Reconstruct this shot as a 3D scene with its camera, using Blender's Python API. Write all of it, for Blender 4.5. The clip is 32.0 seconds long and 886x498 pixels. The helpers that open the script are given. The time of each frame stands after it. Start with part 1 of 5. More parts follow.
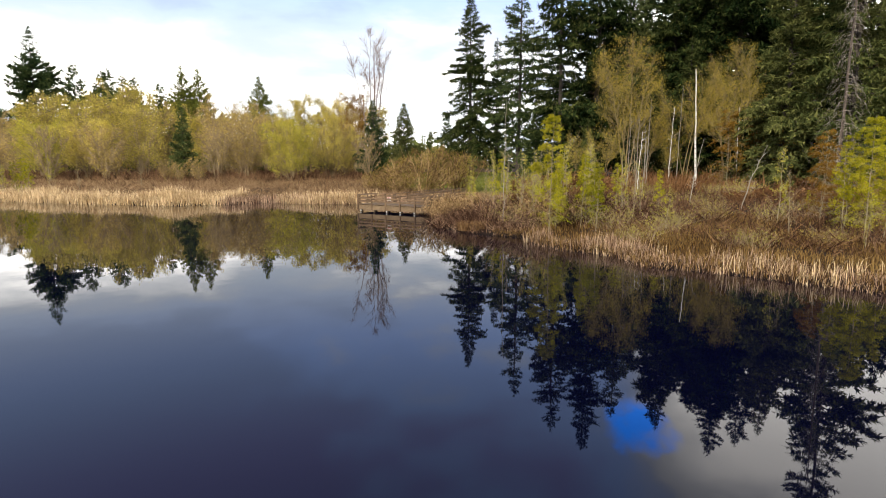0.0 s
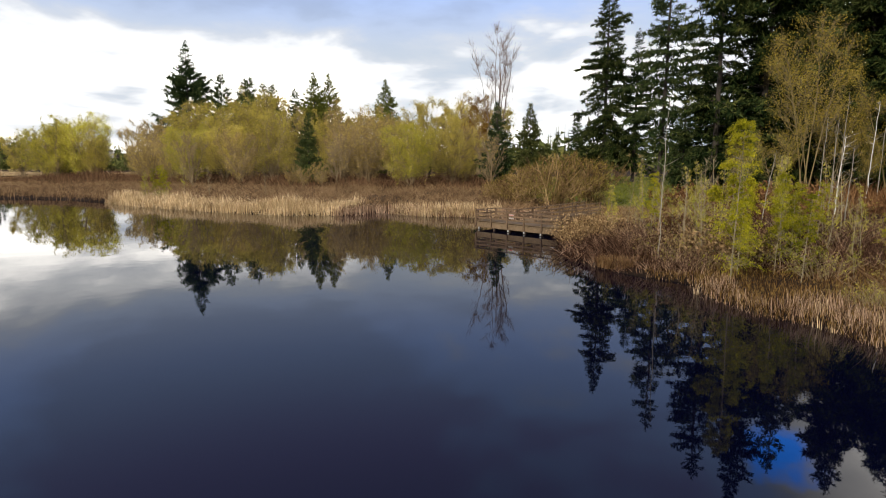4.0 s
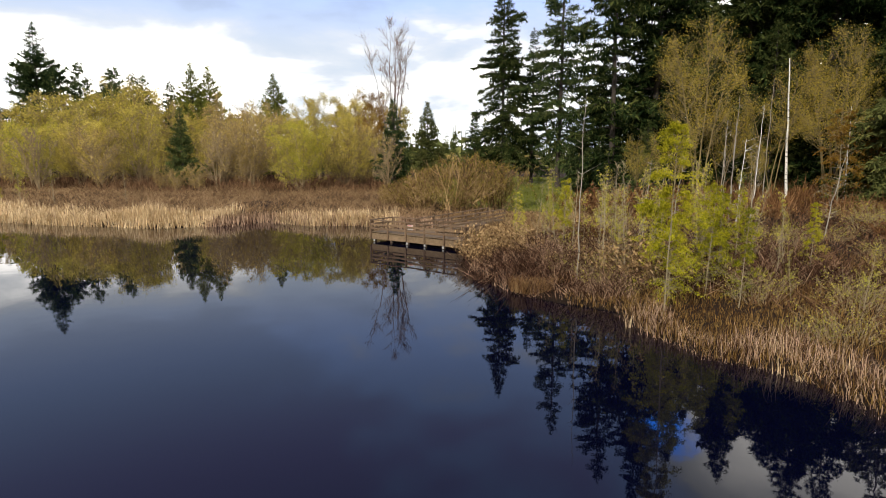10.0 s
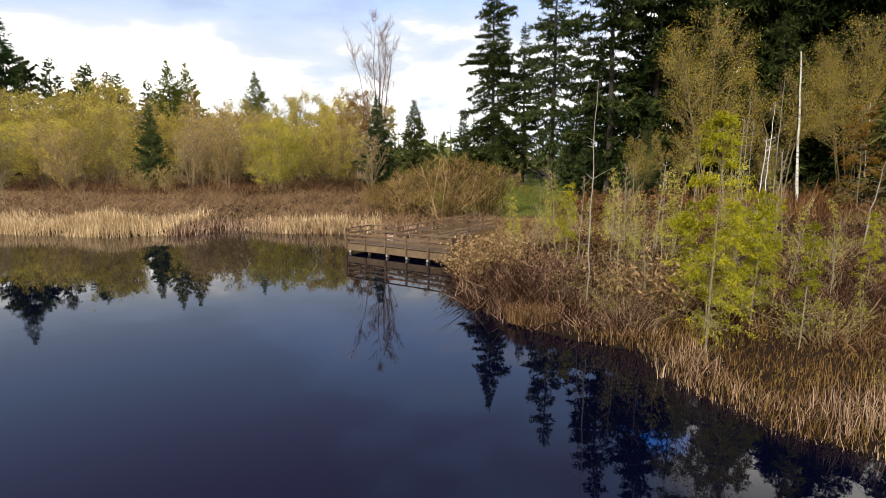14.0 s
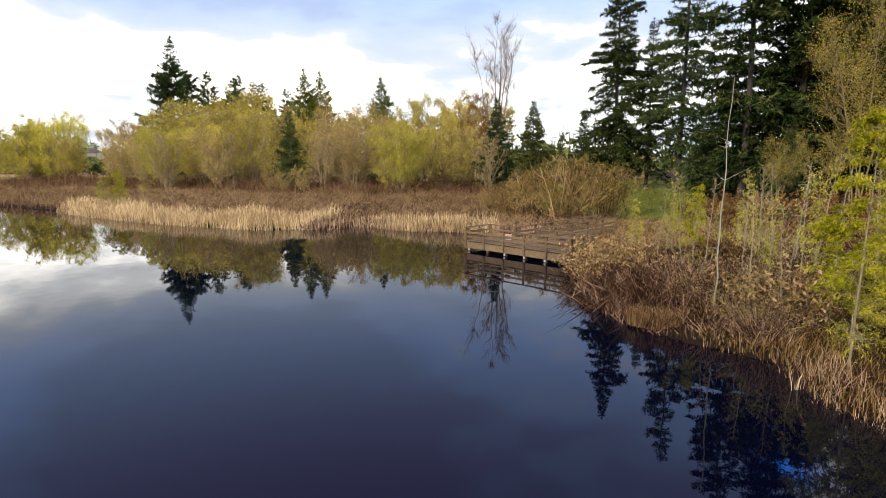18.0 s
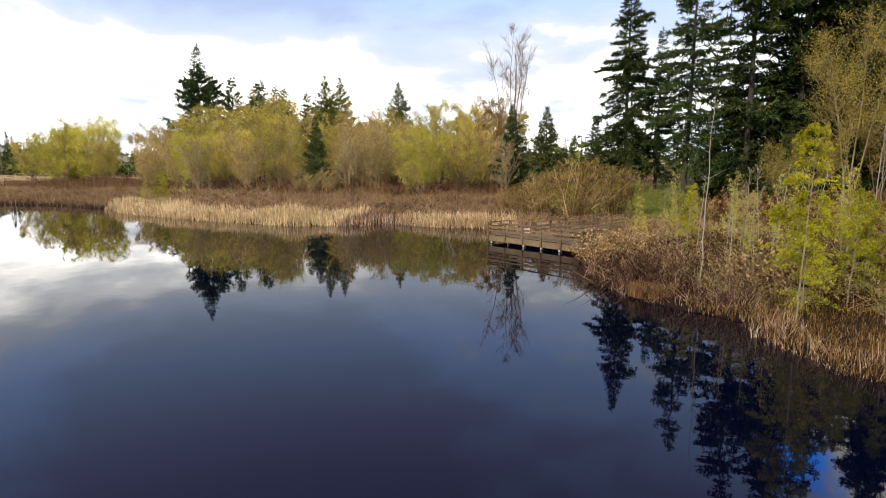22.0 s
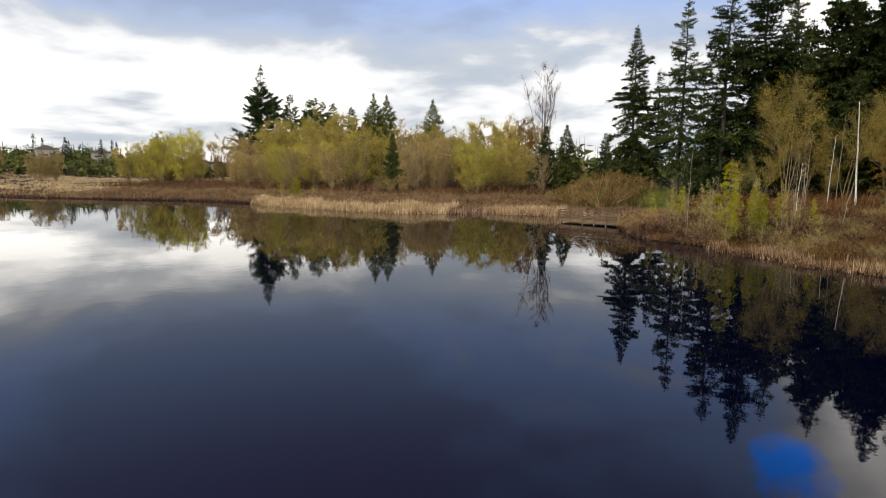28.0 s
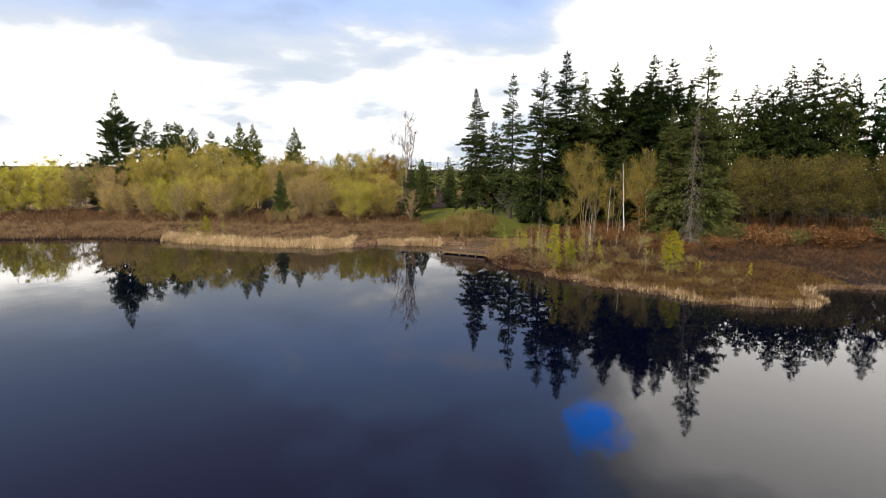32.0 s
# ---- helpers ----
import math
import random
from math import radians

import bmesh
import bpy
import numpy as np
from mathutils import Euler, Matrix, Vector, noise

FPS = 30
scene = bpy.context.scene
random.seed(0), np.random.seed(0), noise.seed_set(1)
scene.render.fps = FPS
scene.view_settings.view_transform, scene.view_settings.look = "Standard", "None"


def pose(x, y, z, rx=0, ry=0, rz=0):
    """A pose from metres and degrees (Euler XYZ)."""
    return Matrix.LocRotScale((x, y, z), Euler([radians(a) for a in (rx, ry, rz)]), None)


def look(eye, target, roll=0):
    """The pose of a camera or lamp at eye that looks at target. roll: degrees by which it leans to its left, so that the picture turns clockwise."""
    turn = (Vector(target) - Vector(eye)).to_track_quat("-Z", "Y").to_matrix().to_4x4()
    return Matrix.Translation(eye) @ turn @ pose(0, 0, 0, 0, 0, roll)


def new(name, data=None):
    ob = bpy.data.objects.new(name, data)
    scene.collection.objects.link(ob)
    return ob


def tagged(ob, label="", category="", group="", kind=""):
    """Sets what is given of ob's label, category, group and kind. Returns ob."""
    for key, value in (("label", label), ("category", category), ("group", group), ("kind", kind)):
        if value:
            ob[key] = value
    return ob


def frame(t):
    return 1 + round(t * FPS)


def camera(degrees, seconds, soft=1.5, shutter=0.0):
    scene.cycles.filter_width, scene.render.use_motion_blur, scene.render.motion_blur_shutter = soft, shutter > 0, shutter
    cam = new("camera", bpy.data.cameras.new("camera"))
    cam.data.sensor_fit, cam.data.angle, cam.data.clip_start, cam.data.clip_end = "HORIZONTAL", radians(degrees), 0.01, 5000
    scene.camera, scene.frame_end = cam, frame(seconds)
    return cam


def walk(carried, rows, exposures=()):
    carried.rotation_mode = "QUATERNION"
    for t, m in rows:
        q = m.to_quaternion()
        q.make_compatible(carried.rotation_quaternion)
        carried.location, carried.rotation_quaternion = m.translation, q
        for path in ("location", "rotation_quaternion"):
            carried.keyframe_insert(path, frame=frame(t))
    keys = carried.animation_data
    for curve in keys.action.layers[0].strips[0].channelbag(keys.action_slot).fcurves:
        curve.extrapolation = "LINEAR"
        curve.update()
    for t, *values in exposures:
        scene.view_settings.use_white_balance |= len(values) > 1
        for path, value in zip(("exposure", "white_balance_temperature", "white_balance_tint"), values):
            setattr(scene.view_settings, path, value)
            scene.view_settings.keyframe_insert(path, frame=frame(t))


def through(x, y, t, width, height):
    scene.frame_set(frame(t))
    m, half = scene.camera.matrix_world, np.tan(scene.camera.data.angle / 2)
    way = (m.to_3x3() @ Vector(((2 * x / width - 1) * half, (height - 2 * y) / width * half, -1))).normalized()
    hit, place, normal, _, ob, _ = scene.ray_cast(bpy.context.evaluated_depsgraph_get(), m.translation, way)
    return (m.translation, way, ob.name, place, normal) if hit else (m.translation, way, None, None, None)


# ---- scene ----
cam = camera(77.3, 32.0, soft=1.0)
METRES, EYE, TILT, LEAN, TURN = 78.0, 4.2, -8.6, 0.0, 0.0
ROWS = [
    (0.0, 0.0, 0.0, 0.0, 0.0, 0.0, -0.0),
    (0.5, 0.0005, 0.0129, 0.0036, 5.03, -0.05, -0.8),
    (1.0, 0.0007, 0.0253, 0.0068, 8.78, -0.12, -1.37),
    (1.5, -0.0001, 0.0367, 0.0103, 10.5, -0.17, -1.65),
    (2.0, -0.0015, 0.0468, 0.014, 11.31, -0.22, -1.78),
    (2.5, -0.0029, 0.0557, 0.0172, 11.81, -0.27, -1.84),
    (3.0, -0.0048, 0.0648, 0.0202, 12.16, -0.29, -1.88),
    (3.5, -0.0066, 0.074, 0.0223, 12.47, -0.28, -1.92),
    (5.5, -0.0117, 0.1056, 0.0346, 12.12, -0.32, -1.87),
    (6.0, -0.0119, 0.1105, 0.0356, 9.61, -0.27, -1.51),
    (6.5, -0.0122, 0.1142, 0.0362, 7.8, -0.24, -1.22),
    (7.0, -0.0124, 0.1175, 0.0366, 6.64, -0.24, -1.03),
    (7.5, -0.0125, 0.1208, 0.037, 6.02, -0.25, -0.92),
    (8.0, -0.0127, 0.1249, 0.0373, 5.61, -0.23, -0.86),
    (8.5, -0.013, 0.1296, 0.0378, 5.31, -0.23, -0.81),
    (9.0, -0.0129, 0.1349, 0.0383, 4.0, -0.21, -0.63),
    (9.5, -0.0134, 0.1398, 0.0391, 2.73, -0.21, -0.42),
    (10.0, -0.0136, 0.145, 0.0396, 2.23, -0.21, -0.34),
    (10.5, -0.0136, 0.1508, 0.0402, 1.87, -0.21, -0.27),
    (11.0, -0.0139, 0.1583, 0.0411, 1.64, -0.2, -0.24),
    (11.5, -0.0141, 0.1668, 0.0424, 1.53, -0.19, -0.21),
    (12.0, -0.014, 0.1759, 0.0438, 1.46, -0.18, -0.21),
    (12.5, -0.0138, 0.184, 0.045, 1.31, -0.17, -0.19),
    (13.0, -0.0133, 0.1923, 0.0466, 1.19, -0.18, -0.17),
    (13.5, -0.0126, 0.1995, 0.0481, 1.13, -0.15, -0.15),
    (15.5, -0.0107, 0.2025, 0.0495, 2.16, -0.1, -0.25),
    (16.0, -0.0112, 0.2021, 0.0494, 6.1, -0.13, -0.9),
    (16.5, -0.0114, 0.201, 0.049, 9.93, -0.13, -1.48),
    (17.0, -0.0124, 0.196, 0.0481, 11.48, -0.2, -1.73),
    (17.5, -0.0134, 0.1922, 0.0474, 12.27, -0.23, -1.89),
    (18.0, -0.0142, 0.1909, 0.0469, 12.84, -0.22, -1.97),
    (18.5, -0.0149, 0.1912, 0.0469, 13.2, -0.21, -2.03),
    (19.0, -0.0152, 0.1919, 0.0468, 13.49, -0.19, -2.06),
    (19.5, -0.0152, 0.1898, 0.0463, 13.71, -0.17, -2.09),
    (20.0, -0.0145, 0.1845, 0.0452, 13.87, -0.13, -2.14),
    (20.5, -0.0137, 0.1759, 0.0438, 13.95, -0.09, -2.15),
    (21.0, -0.0133, 0.1637, 0.0419, 13.97, -0.07, -2.16),
    (21.5, -0.0134, 0.1487, 0.0396, 13.97, -0.02, -2.18),
    (22.0, -0.0139, 0.1314, 0.0369, 13.99, 0.03, -2.21),
    (22.5, -0.0148, 0.1119, 0.0337, 13.99, 0.08, -2.25),
    (23.0, -0.0169, 0.0899, 0.0301, 13.93, 0.14, -2.25),
    (23.5, -0.0197, 0.0658, 0.0265, 13.89, 0.18, -2.26),
    (24.0, -0.0232, 0.0402, 0.0227, 13.88, 0.19, -2.28),
    (24.5, -0.0272, 0.0133, 0.0185, 13.84, 0.23, -2.31),
    (25.0, -0.0322, -0.0151, 0.0141, 13.81, 0.25, -2.37),
    (25.5, -0.038, -0.0451, 0.0095, 13.78, 0.26, -2.39),
    (27.5, -0.0678, -0.1869, -0.0095, 13.66, 0.33, -2.5),
    (28.0, -0.0767, -0.2254, -0.0098, 13.16, 0.36, -2.4),
    (28.5, -0.0868, -0.2645, -0.0092, 13.03, 0.37, -2.42),
    (29.0, -0.098, -0.3049, -0.007, 11.73, 0.45, -2.25),
    (29.5, -0.1109, -0.3465, -0.0032, 10.0, 0.52, -1.96),
    (30.0, -0.1247, -0.3889, 0.0036, 7.83, 0.61, -1.63),
    (30.5, -0.1413, -0.4333, 0.0126, 4.83, 0.68, -1.15),
    (31.0, -0.1589, -0.4775, 0.0212, 2.02, 0.69, -0.69),
    (31.5, -0.176, -0.5194, 0.0308, -0.82, 0.61, -0.16),
    (32.0, -0.1884, -0.5476, 0.0436, -4.32, 0.52, 0.48),
]
walk(cam, [(t, pose(0, 0, EYE, TILT, LEAN, TURN) @ pose(METRES * x, METRES * y, METRES * z, 90 + pitch, roll, yaw)) for t, x, y, z, yaw, pitch, roll in ROWS],
     [(0.0, 0.20), (1.0, -0.12), (3.0, -0.33), (6.0, -0.28), (9.0, -0.14), (13.0, -0.05), (20.0, 0.0), (23.0, -0.06), (25.0, -0.26), (28.0, -0.52), (30.5, -0.50), (32.0, -0.20)])

# ---------------------------------------------------------------- light
SUN_EL, SUN_AZ = 30.0, 208.0          # degrees; azimuth clockwise from +y
az, el = radians(SUN_AZ), radians(SUN_EL)
to_sun = Vector((math.sin(az) * math.cos(el), math.cos(az) * math.cos(el), math.sin(el)))
sun = new("sun", bpy.data.lights.new("sun", "SUN"))
sun.data.energy, sun.data.angle, sun.data.color = 5.0, radians(1.5), (1.0, 0.90, 0.75)
sun.matrix_world = look((0, 0, 0), -to_sun)


class Nodes:
    """Short hand for node trees."""

    def __init__(self, tree):
        self.t = tree
        tree.nodes.clear()

    def add(self, kind, **inputs):
        n = self.t.nodes.new(kind)
        for key, value in inputs.items():
            self.put(n.inputs[key.replace("_", " ")], value)
        return n

    def put(self, socket, value):
        if isinstance(value, bpy.types.NodeSocket):
            self.t.links.new(value, socket)
        else:
            socket.default_value = value

    def math(self, op, a, b=0.0, clamp=False):
        n = self.t.nodes.new("ShaderNodeMath")
        n.operation, n.use_clamp = op, clamp
        self.put(n.inputs[0], a)
        self.put(n.inputs[1], b)
        return n.outputs[0]

    def mix(self, fac, a, b, blend="MIX"):
        n = self.t.nodes.new("ShaderNodeMix")
        n.data_type, n.blend_type = "RGBA", blend
        self.put(n.inputs[0], fac)
        self.put(n.inputs[6], a)
        self.put(n.inputs[7], b)
        return n.outputs[2]

    def noise(self, vector, scale, detail=3.0, rough=0.55, dist=0.0):
        n = self.add("ShaderNodeTexNoise", Scale=scale, Detail=detail, Roughness=rough, Distortion=dist)
        if vector is not None:
            self.put(n.inputs["Vector"], vector)
        return n.outputs["Fac"]

    def ramp(self, fac, *stops):
        n = self.t.nodes.new("ShaderNodeValToRGB")
        self.put(n.inputs[0], fac)
        while len(n.color_ramp.elements) < len(stops):
            n.color_ramp.elements.new(0.5)
        for e, (pos, col) in zip(n.color_ramp.elements, stops):
            e.position = pos
            e.color = (*col, 1) if len(col) == 3 else col
        return n.outputs[0]

    def step(self, value, lo, hi):
        n = self.t.nodes.new("ShaderNodeMapRange")
        n.interpolation_type = "SMOOTHSTEP"
        self.put(n.inputs[0], value)
        n.inputs[1].default_value, n.inputs[2].default_value = lo, hi
        return n.outputs[0]


def c3(*v):
    return (*v, 1.0)


# sky: clear sky seen through a broken overcast
world = bpy.data.worlds.new("world")
scene.world = world
world.use_nodes = True
W = Nodes(world.node_tree)
sky = W.t.nodes.new("ShaderNodeTexSky")
sky.sky_type, sky.sun_disc = "NISHITA", False
sky.sun_elevation, sky.sun_rotation = el, az
way = W.add("ShaderNodeTexCoord").outputs["Generated"]
xyz = W.add("ShaderNodeSeparateXYZ", Vector=way)
dx, dy, dz = xyz.outputs
up = W.math("ADD", W.math("MAXIMUM", dz, 0.0), 0.16)
flat = W.add("ShaderNodeCombineXYZ", X=W.math("DIVIDE", dx, up), Y=W.math("DIVIDE", dy, up)).outputs[0]
big = W.noise(flat, 0.40, 4.0, 0.5, 0.4)
fine = W.noise(flat, 1.5, 5.0, 0.55, 0.2)
billow = W.math("ADD", W.math("MULTIPLY", W.math("SUBTRACT", big, 0.5), 2.1), W.math("MULTIPLY", W.math("SUBTRACT", fine, 0.5), 1.15))
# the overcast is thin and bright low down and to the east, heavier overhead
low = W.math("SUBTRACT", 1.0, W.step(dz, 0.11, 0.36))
# the subtracted term darkens the unseen southern sky, to cut fill on the scene
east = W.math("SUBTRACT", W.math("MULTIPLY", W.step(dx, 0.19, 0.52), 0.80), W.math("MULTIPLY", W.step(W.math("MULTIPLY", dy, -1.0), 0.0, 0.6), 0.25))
westward = W.math("MULTIPLY", dx, -1.0)
west = W.math("MULTIPLY", W.math("MULTIPLY", W.math("SUBTRACT", W.step(westward, 0.20, 0.46), W.math("MULTIPLY", W.step(westward, 0.56, 0.76), 0.8)), W.math("SUBTRACT", 1.0, W.step(dz, 0.13, 0.25))), 0.38)
wane = W.math("MULTIPLY", W.math("MULTIPLY", W.step(W.math("MULTIPLY", dx, -1.0), 0.15, 0.5), W.step(dz, 0.17, 0.31)), -0.23)
# the last term darkens the unseen zenith too, for less fill
bright = W.math("ADD", W.math("ADD", W.math("MULTIPLY", low, 0.29), W.math("ADD", east, W.math("ADD", west, wane))), W.math("SUBTRACT", W.math("ADD", billow, 0.385), W.math("MULTIPLY", W.step(dz, 0.58, 0.85), 0.30)))
veil = W.math("SUBTRACT", 1.0, W.step(dz, 0.17, 0.33))
# unseen sky overhead and southward greyed and dimmed, only to weaken blue fill light
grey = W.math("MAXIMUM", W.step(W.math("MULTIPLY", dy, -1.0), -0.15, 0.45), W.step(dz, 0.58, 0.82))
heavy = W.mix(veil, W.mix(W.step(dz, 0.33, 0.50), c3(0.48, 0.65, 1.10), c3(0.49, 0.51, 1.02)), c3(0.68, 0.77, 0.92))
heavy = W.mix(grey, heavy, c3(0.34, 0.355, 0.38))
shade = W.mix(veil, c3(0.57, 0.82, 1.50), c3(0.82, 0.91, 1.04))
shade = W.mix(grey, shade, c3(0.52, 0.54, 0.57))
white = W.ramp(bright, (0.60, (1.0, 1.04, 1.12)), (0.78, (1.6, 1.6, 1.6)), (1.0, (3.4, 3.25, 3.05)))
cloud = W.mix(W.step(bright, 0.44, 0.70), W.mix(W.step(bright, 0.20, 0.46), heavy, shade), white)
clear = W.mix(1.0, sky.outputs[0], c3(0.10, 0.10, 0.10), "MULTIPLY")
hole_way = Vector((math.sin(radians(20.7)) * math.cos(radians(25.5)), math.cos(radians(20.7)) * math.cos(radians(25.5)), math.sin(radians(25.5))))
dot = W.t.nodes.new("ShaderNodeVectorMath")
dot.operation = "DOT_PRODUCT"
W.put(dot.inputs[0], way)
dot.inputs[1].default_value = hole_way
gap = W.step(W.math("ADD", dot.outputs["Value"], W.math("MULTIPLY", W.math("SUBTRACT", W.noise(way, 12.0, 4.0), 0.5), 0.005)), 0.9984, 0.9998)
deep = W.mix(1.0, clear, c3(0.20, 4.6, 13.0), "MULTIPLY")
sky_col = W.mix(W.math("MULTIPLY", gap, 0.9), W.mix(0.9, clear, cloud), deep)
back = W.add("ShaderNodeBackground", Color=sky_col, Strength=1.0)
W.put(W.add("ShaderNodeOutputWorld").inputs[0], back.outputs[0])


# ---------------------------------------------------------------- materials
def material(name):
    m = bpy.data.materials.new(name)
    m.use_nodes = True
    n = Nodes(m.node_tree)
    return m, n, n.add("ShaderNodeOutputMaterial")


def leaf_material(name, a, b, c, through=0.3, clump=0.5):
    """Leaves in three tones, varied leaf by leaf, clump by clump and plant by plant."""
    m, n, out = material(name)
    geo = n.t.nodes.new("ShaderNodeNewGeometry")
    info = n.t.nodes.new("ShaderNodeObjectInfo")
    pos = n.add("ShaderNodeTexCoord").outputs["Object"]
    f = n.math("ADD", n.math("MULTIPLY", geo.outputs["Random Per Island"], 0.66), n.math("MULTIPLY", n.math("SUBTRACT", n.noise(pos, clump, 2.0), 0.30), 0.85))
    f = n.math("ADD", f, n.math("MULTIPLY", n.math("SUBTRACT", info.outputs["Random"], 0.5), 0.35), True)
    col = n.ramp(f, (0.2, a), (0.5, b), (0.8, c))
    d = n.add("ShaderNodeBsdfDiffuse", Color=col)
    t = n.add("ShaderNodeBsdfTranslucent", Color=col)
    mx = n.add("ShaderNodeMixShader", Fac=through)
    n.put(mx.inputs[1], d.outputs[0])
    n.put(mx.inputs[2], t.outputs[0])
    n.put(out.inputs[0], mx.outputs[0])
    return m


def bark_material(name, a, b, scale=6.0, stretch=0.25, rough=0.9, bump=0.4, bands=None):
    m, n, out = material(name)
    pos = n.add("ShaderNodeTexCoord").outputs["Object"]
    mp = n.add("ShaderNodeMapping", Vector=pos)
    mp.inputs["Scale"].default_value = (1, 1, stretch)
    info = n.t.nodes.new("ShaderNodeObjectInfo")
    f = n.noise(mp.outputs[0], scale, 5.0, 0.65)
    g = n.noise(pos, 0.7, 2.0)
    f = n.math("ADD", n.math("MULTIPLY", f, 0.7), n.math("MULTIPLY", g, 0.3))
    f = n.math("ADD", f, n.math("MULTIPLY", n.math("SUBTRACT", info.outputs["Random"], 0.5), 0.12))
    col = n.ramp(f, (0.34, a), (0.66, b))
    if bands:
        mb = n.add("ShaderNodeMapping", Vector=pos)
        mb.inputs["Scale"].default_value = (0.6, 0.6, 5.0)
        spot = n.step(n.noise(mb.outputs[0], 1.6, 4.0, 0.7), 0.56, 0.64)
        col = n.mix(spot, col, c3(*bands))
    bp = n.add("ShaderNodeBump", Strength=bump, Distance=0.02, Height=f)
    p = n.add("ShaderNodeBsdfPrincipled", Base_Color=col, Roughness=rough, Normal=bp.outputs[0])
    n.put(out.inputs[0], p.outputs[0])
    return m


NEEDLE_DARK = leaf_material("needles_dark", (0.008, 0.016, 0.006), (0.027, 0.045, 0.014), (0.089, 0.103, 0.032), 0.15, 0.35)
NEEDLE_STAND = leaf_material("needles_stand", (0.012, 0.023, 0.009), (0.042, 0.064, 0.020), (0.132, 0.140, 0.041), 0.2, 0.3)
NEEDLE_MID = leaf_material("needles_green", (0.022, 0.041, 0.017), (0.064, 0.095, 0.033), (0.140, 0.160, 0.053), 0.25, 0.5)
NEEDLE_OLIVE = leaf_material("needles_olive", (0.050, 0.066, 0.022), (0.105, 0.122, 0.040), (0.185, 0.190, 0.062), 0.25, 0.35)
NEEDLE_FRESH = leaf_material("needles_fresh", (0.09, 0.11, 0.024), (0.17, 0.19, 0.040), (0.28, 0.28, 0.060), 0.35, 0.5)
LEAF_GOLD = leaf_material("leaves_yellow_green", (0.220, 0.190, 0.033), (0.464, 0.391, 0.073), (0.742, 0.609, 0.138), 0.4, 0.45)
LEAF_GREEN = leaf_material("leaves_green", (0.187, 0.193, 0.023), (0.374, 0.358, 0.044), (0.594, 0.522, 0.084), 0.4, 0.45)
LEAF_TAN = leaf_material("leaves_tan", (0.236, 0.168, 0.052), (0.448, 0.331, 0.103), (0.684, 0.516, 0.162), 0.35, 0.45)
LEAF_RUST = leaf_material("leaves_rust", (0.15, 0.075, 0.015), (0.24, 0.135, 0.022), (0.30, 0.20, 0.035), 0.3, 0.5)
LEAF_OLIVE = leaf_material("leaves_olive", (0.060, 0.050, 0.015), (0.128, 0.106, 0.027), (0.21, 0.175, 0.045), 0.3, 0.3)
LEAF_HEDGE = leaf_material("leaves_hedge", (0.080, 0.068, 0.017), (0.165, 0.140, 0.032), (0.27, 0.225, 0.055), 0.3, 0.3)
LEAF_YELLOW = leaf_material("leaves_yellow", (0.344, 0.317, 0.040), (0.663, 0.594, 0.079), (0.880, 0.845, 0.172), 0.4, 0.45)
LEAF_ALDER = leaf_material("leaves_alder", (0.14, 0.115, 0.020), (0.32, 0.255, 0.040), (0.52, 0.41, 0.07), 0.35, 0.35)
LEAF_LIME = leaf_material("leaves_lime", (0.097, 0.110, 0.009), (0.273, 0.273, 0.015), (0.510, 0.466, 0.030), 0.45, 1.3)
REED_PALE = leaf_material("reed_pale", (0.394, 0.278, 0.148), (0.673, 0.510, 0.302), (0.882, 0.708, 0.456), 0.3, 0.35)
REED_NEAR = leaf_material("reed_brown", (0.040, 0.018, 0.011), (0.150, 0.086, 0.054), (0.54, 0.38, 0.26), 0.25, 0.6)
SEDGE = leaf_material("sedge_olive_brown", (0.032, 0.015, 0.006), (0.120, 0.068, 0.024), (0.27, 0.175, 0.062), 0.25, 0.35)
BRUSH = leaf_material("brush_red_brown", (0.070, 0.043, 0.025), (0.195, 0.122, 0.068), (0.37, 0.25, 0.14), 0.25, 0.3)
THICKET = leaf_material("thicket_mauve_brown", (0.028, 0.013, 0.008), (0.130, 0.072, 0.046), (0.54, 0.37, 0.255), 0.2, 0.8)
THICKET_TAN = leaf_material("thicket_tan", (0.075, 0.043, 0.020), (0.25, 0.160, 0.080), (0.54, 0.38, 0.20), 0.2, 0.6)
TUSSOCK = leaf_material("tussock_orange", (0.14, 0.075, 0.032), (0.28, 0.175, 0.085), (0.44, 0.31, 0.17), 0.25, 0.8)
BRUSH_DARK = leaf_material("brush_dark_russet", (0.034, 0.017, 0.010), (0.085, 0.045, 0.025), (0.21, 0.125, 0.070), 0.25, 0.25)
BRAMBLE = leaf_material("bramble_rust", (0.09, 0.044, 0.020), (0.18, 0.092, 0.042), (0.28, 0.16, 0.075), 0.25, 0.3)
GRASS = leaf_material("lawn_blades", (0.085, 0.11, 0.016), (0.145, 0.165, 0.024), (0.22, 0.22, 0.042), 0.3, 0.2)
BARK_DARK = bark_material("bark_dark", (0.020, 0.016, 0.013), (0.055, 0.044, 0.036))
BARK_GREY = bark_material("bark_grey", (0.16, 0.14, 0.11), (0.33, 0.30, 0.25))
BARK_STEM = bark_material("bark_stem", (0.15, 0.12, 0.070), (0.36, 0.30, 0.19))
BARK_ALDER = bark_material("bark_alder", (0.10, 0.076, 0.033), (0.24, 0.185, 0.080))
BARK_WHITE = bark_material("bark_white", (0.50, 0.49, 0.45), (0.74, 0.73, 0.69), bands=(0.07, 0.06, 0.05))
BARK_TWIG = bark_material("bark_twig", (0.17, 0.120, 0.062), (0.31, 0.235, 0.135))
BARK_BARE = bark_material("bark_bare_grey", (0.14, 0.098, 0.085), (0.29, 0.22, 0.195))
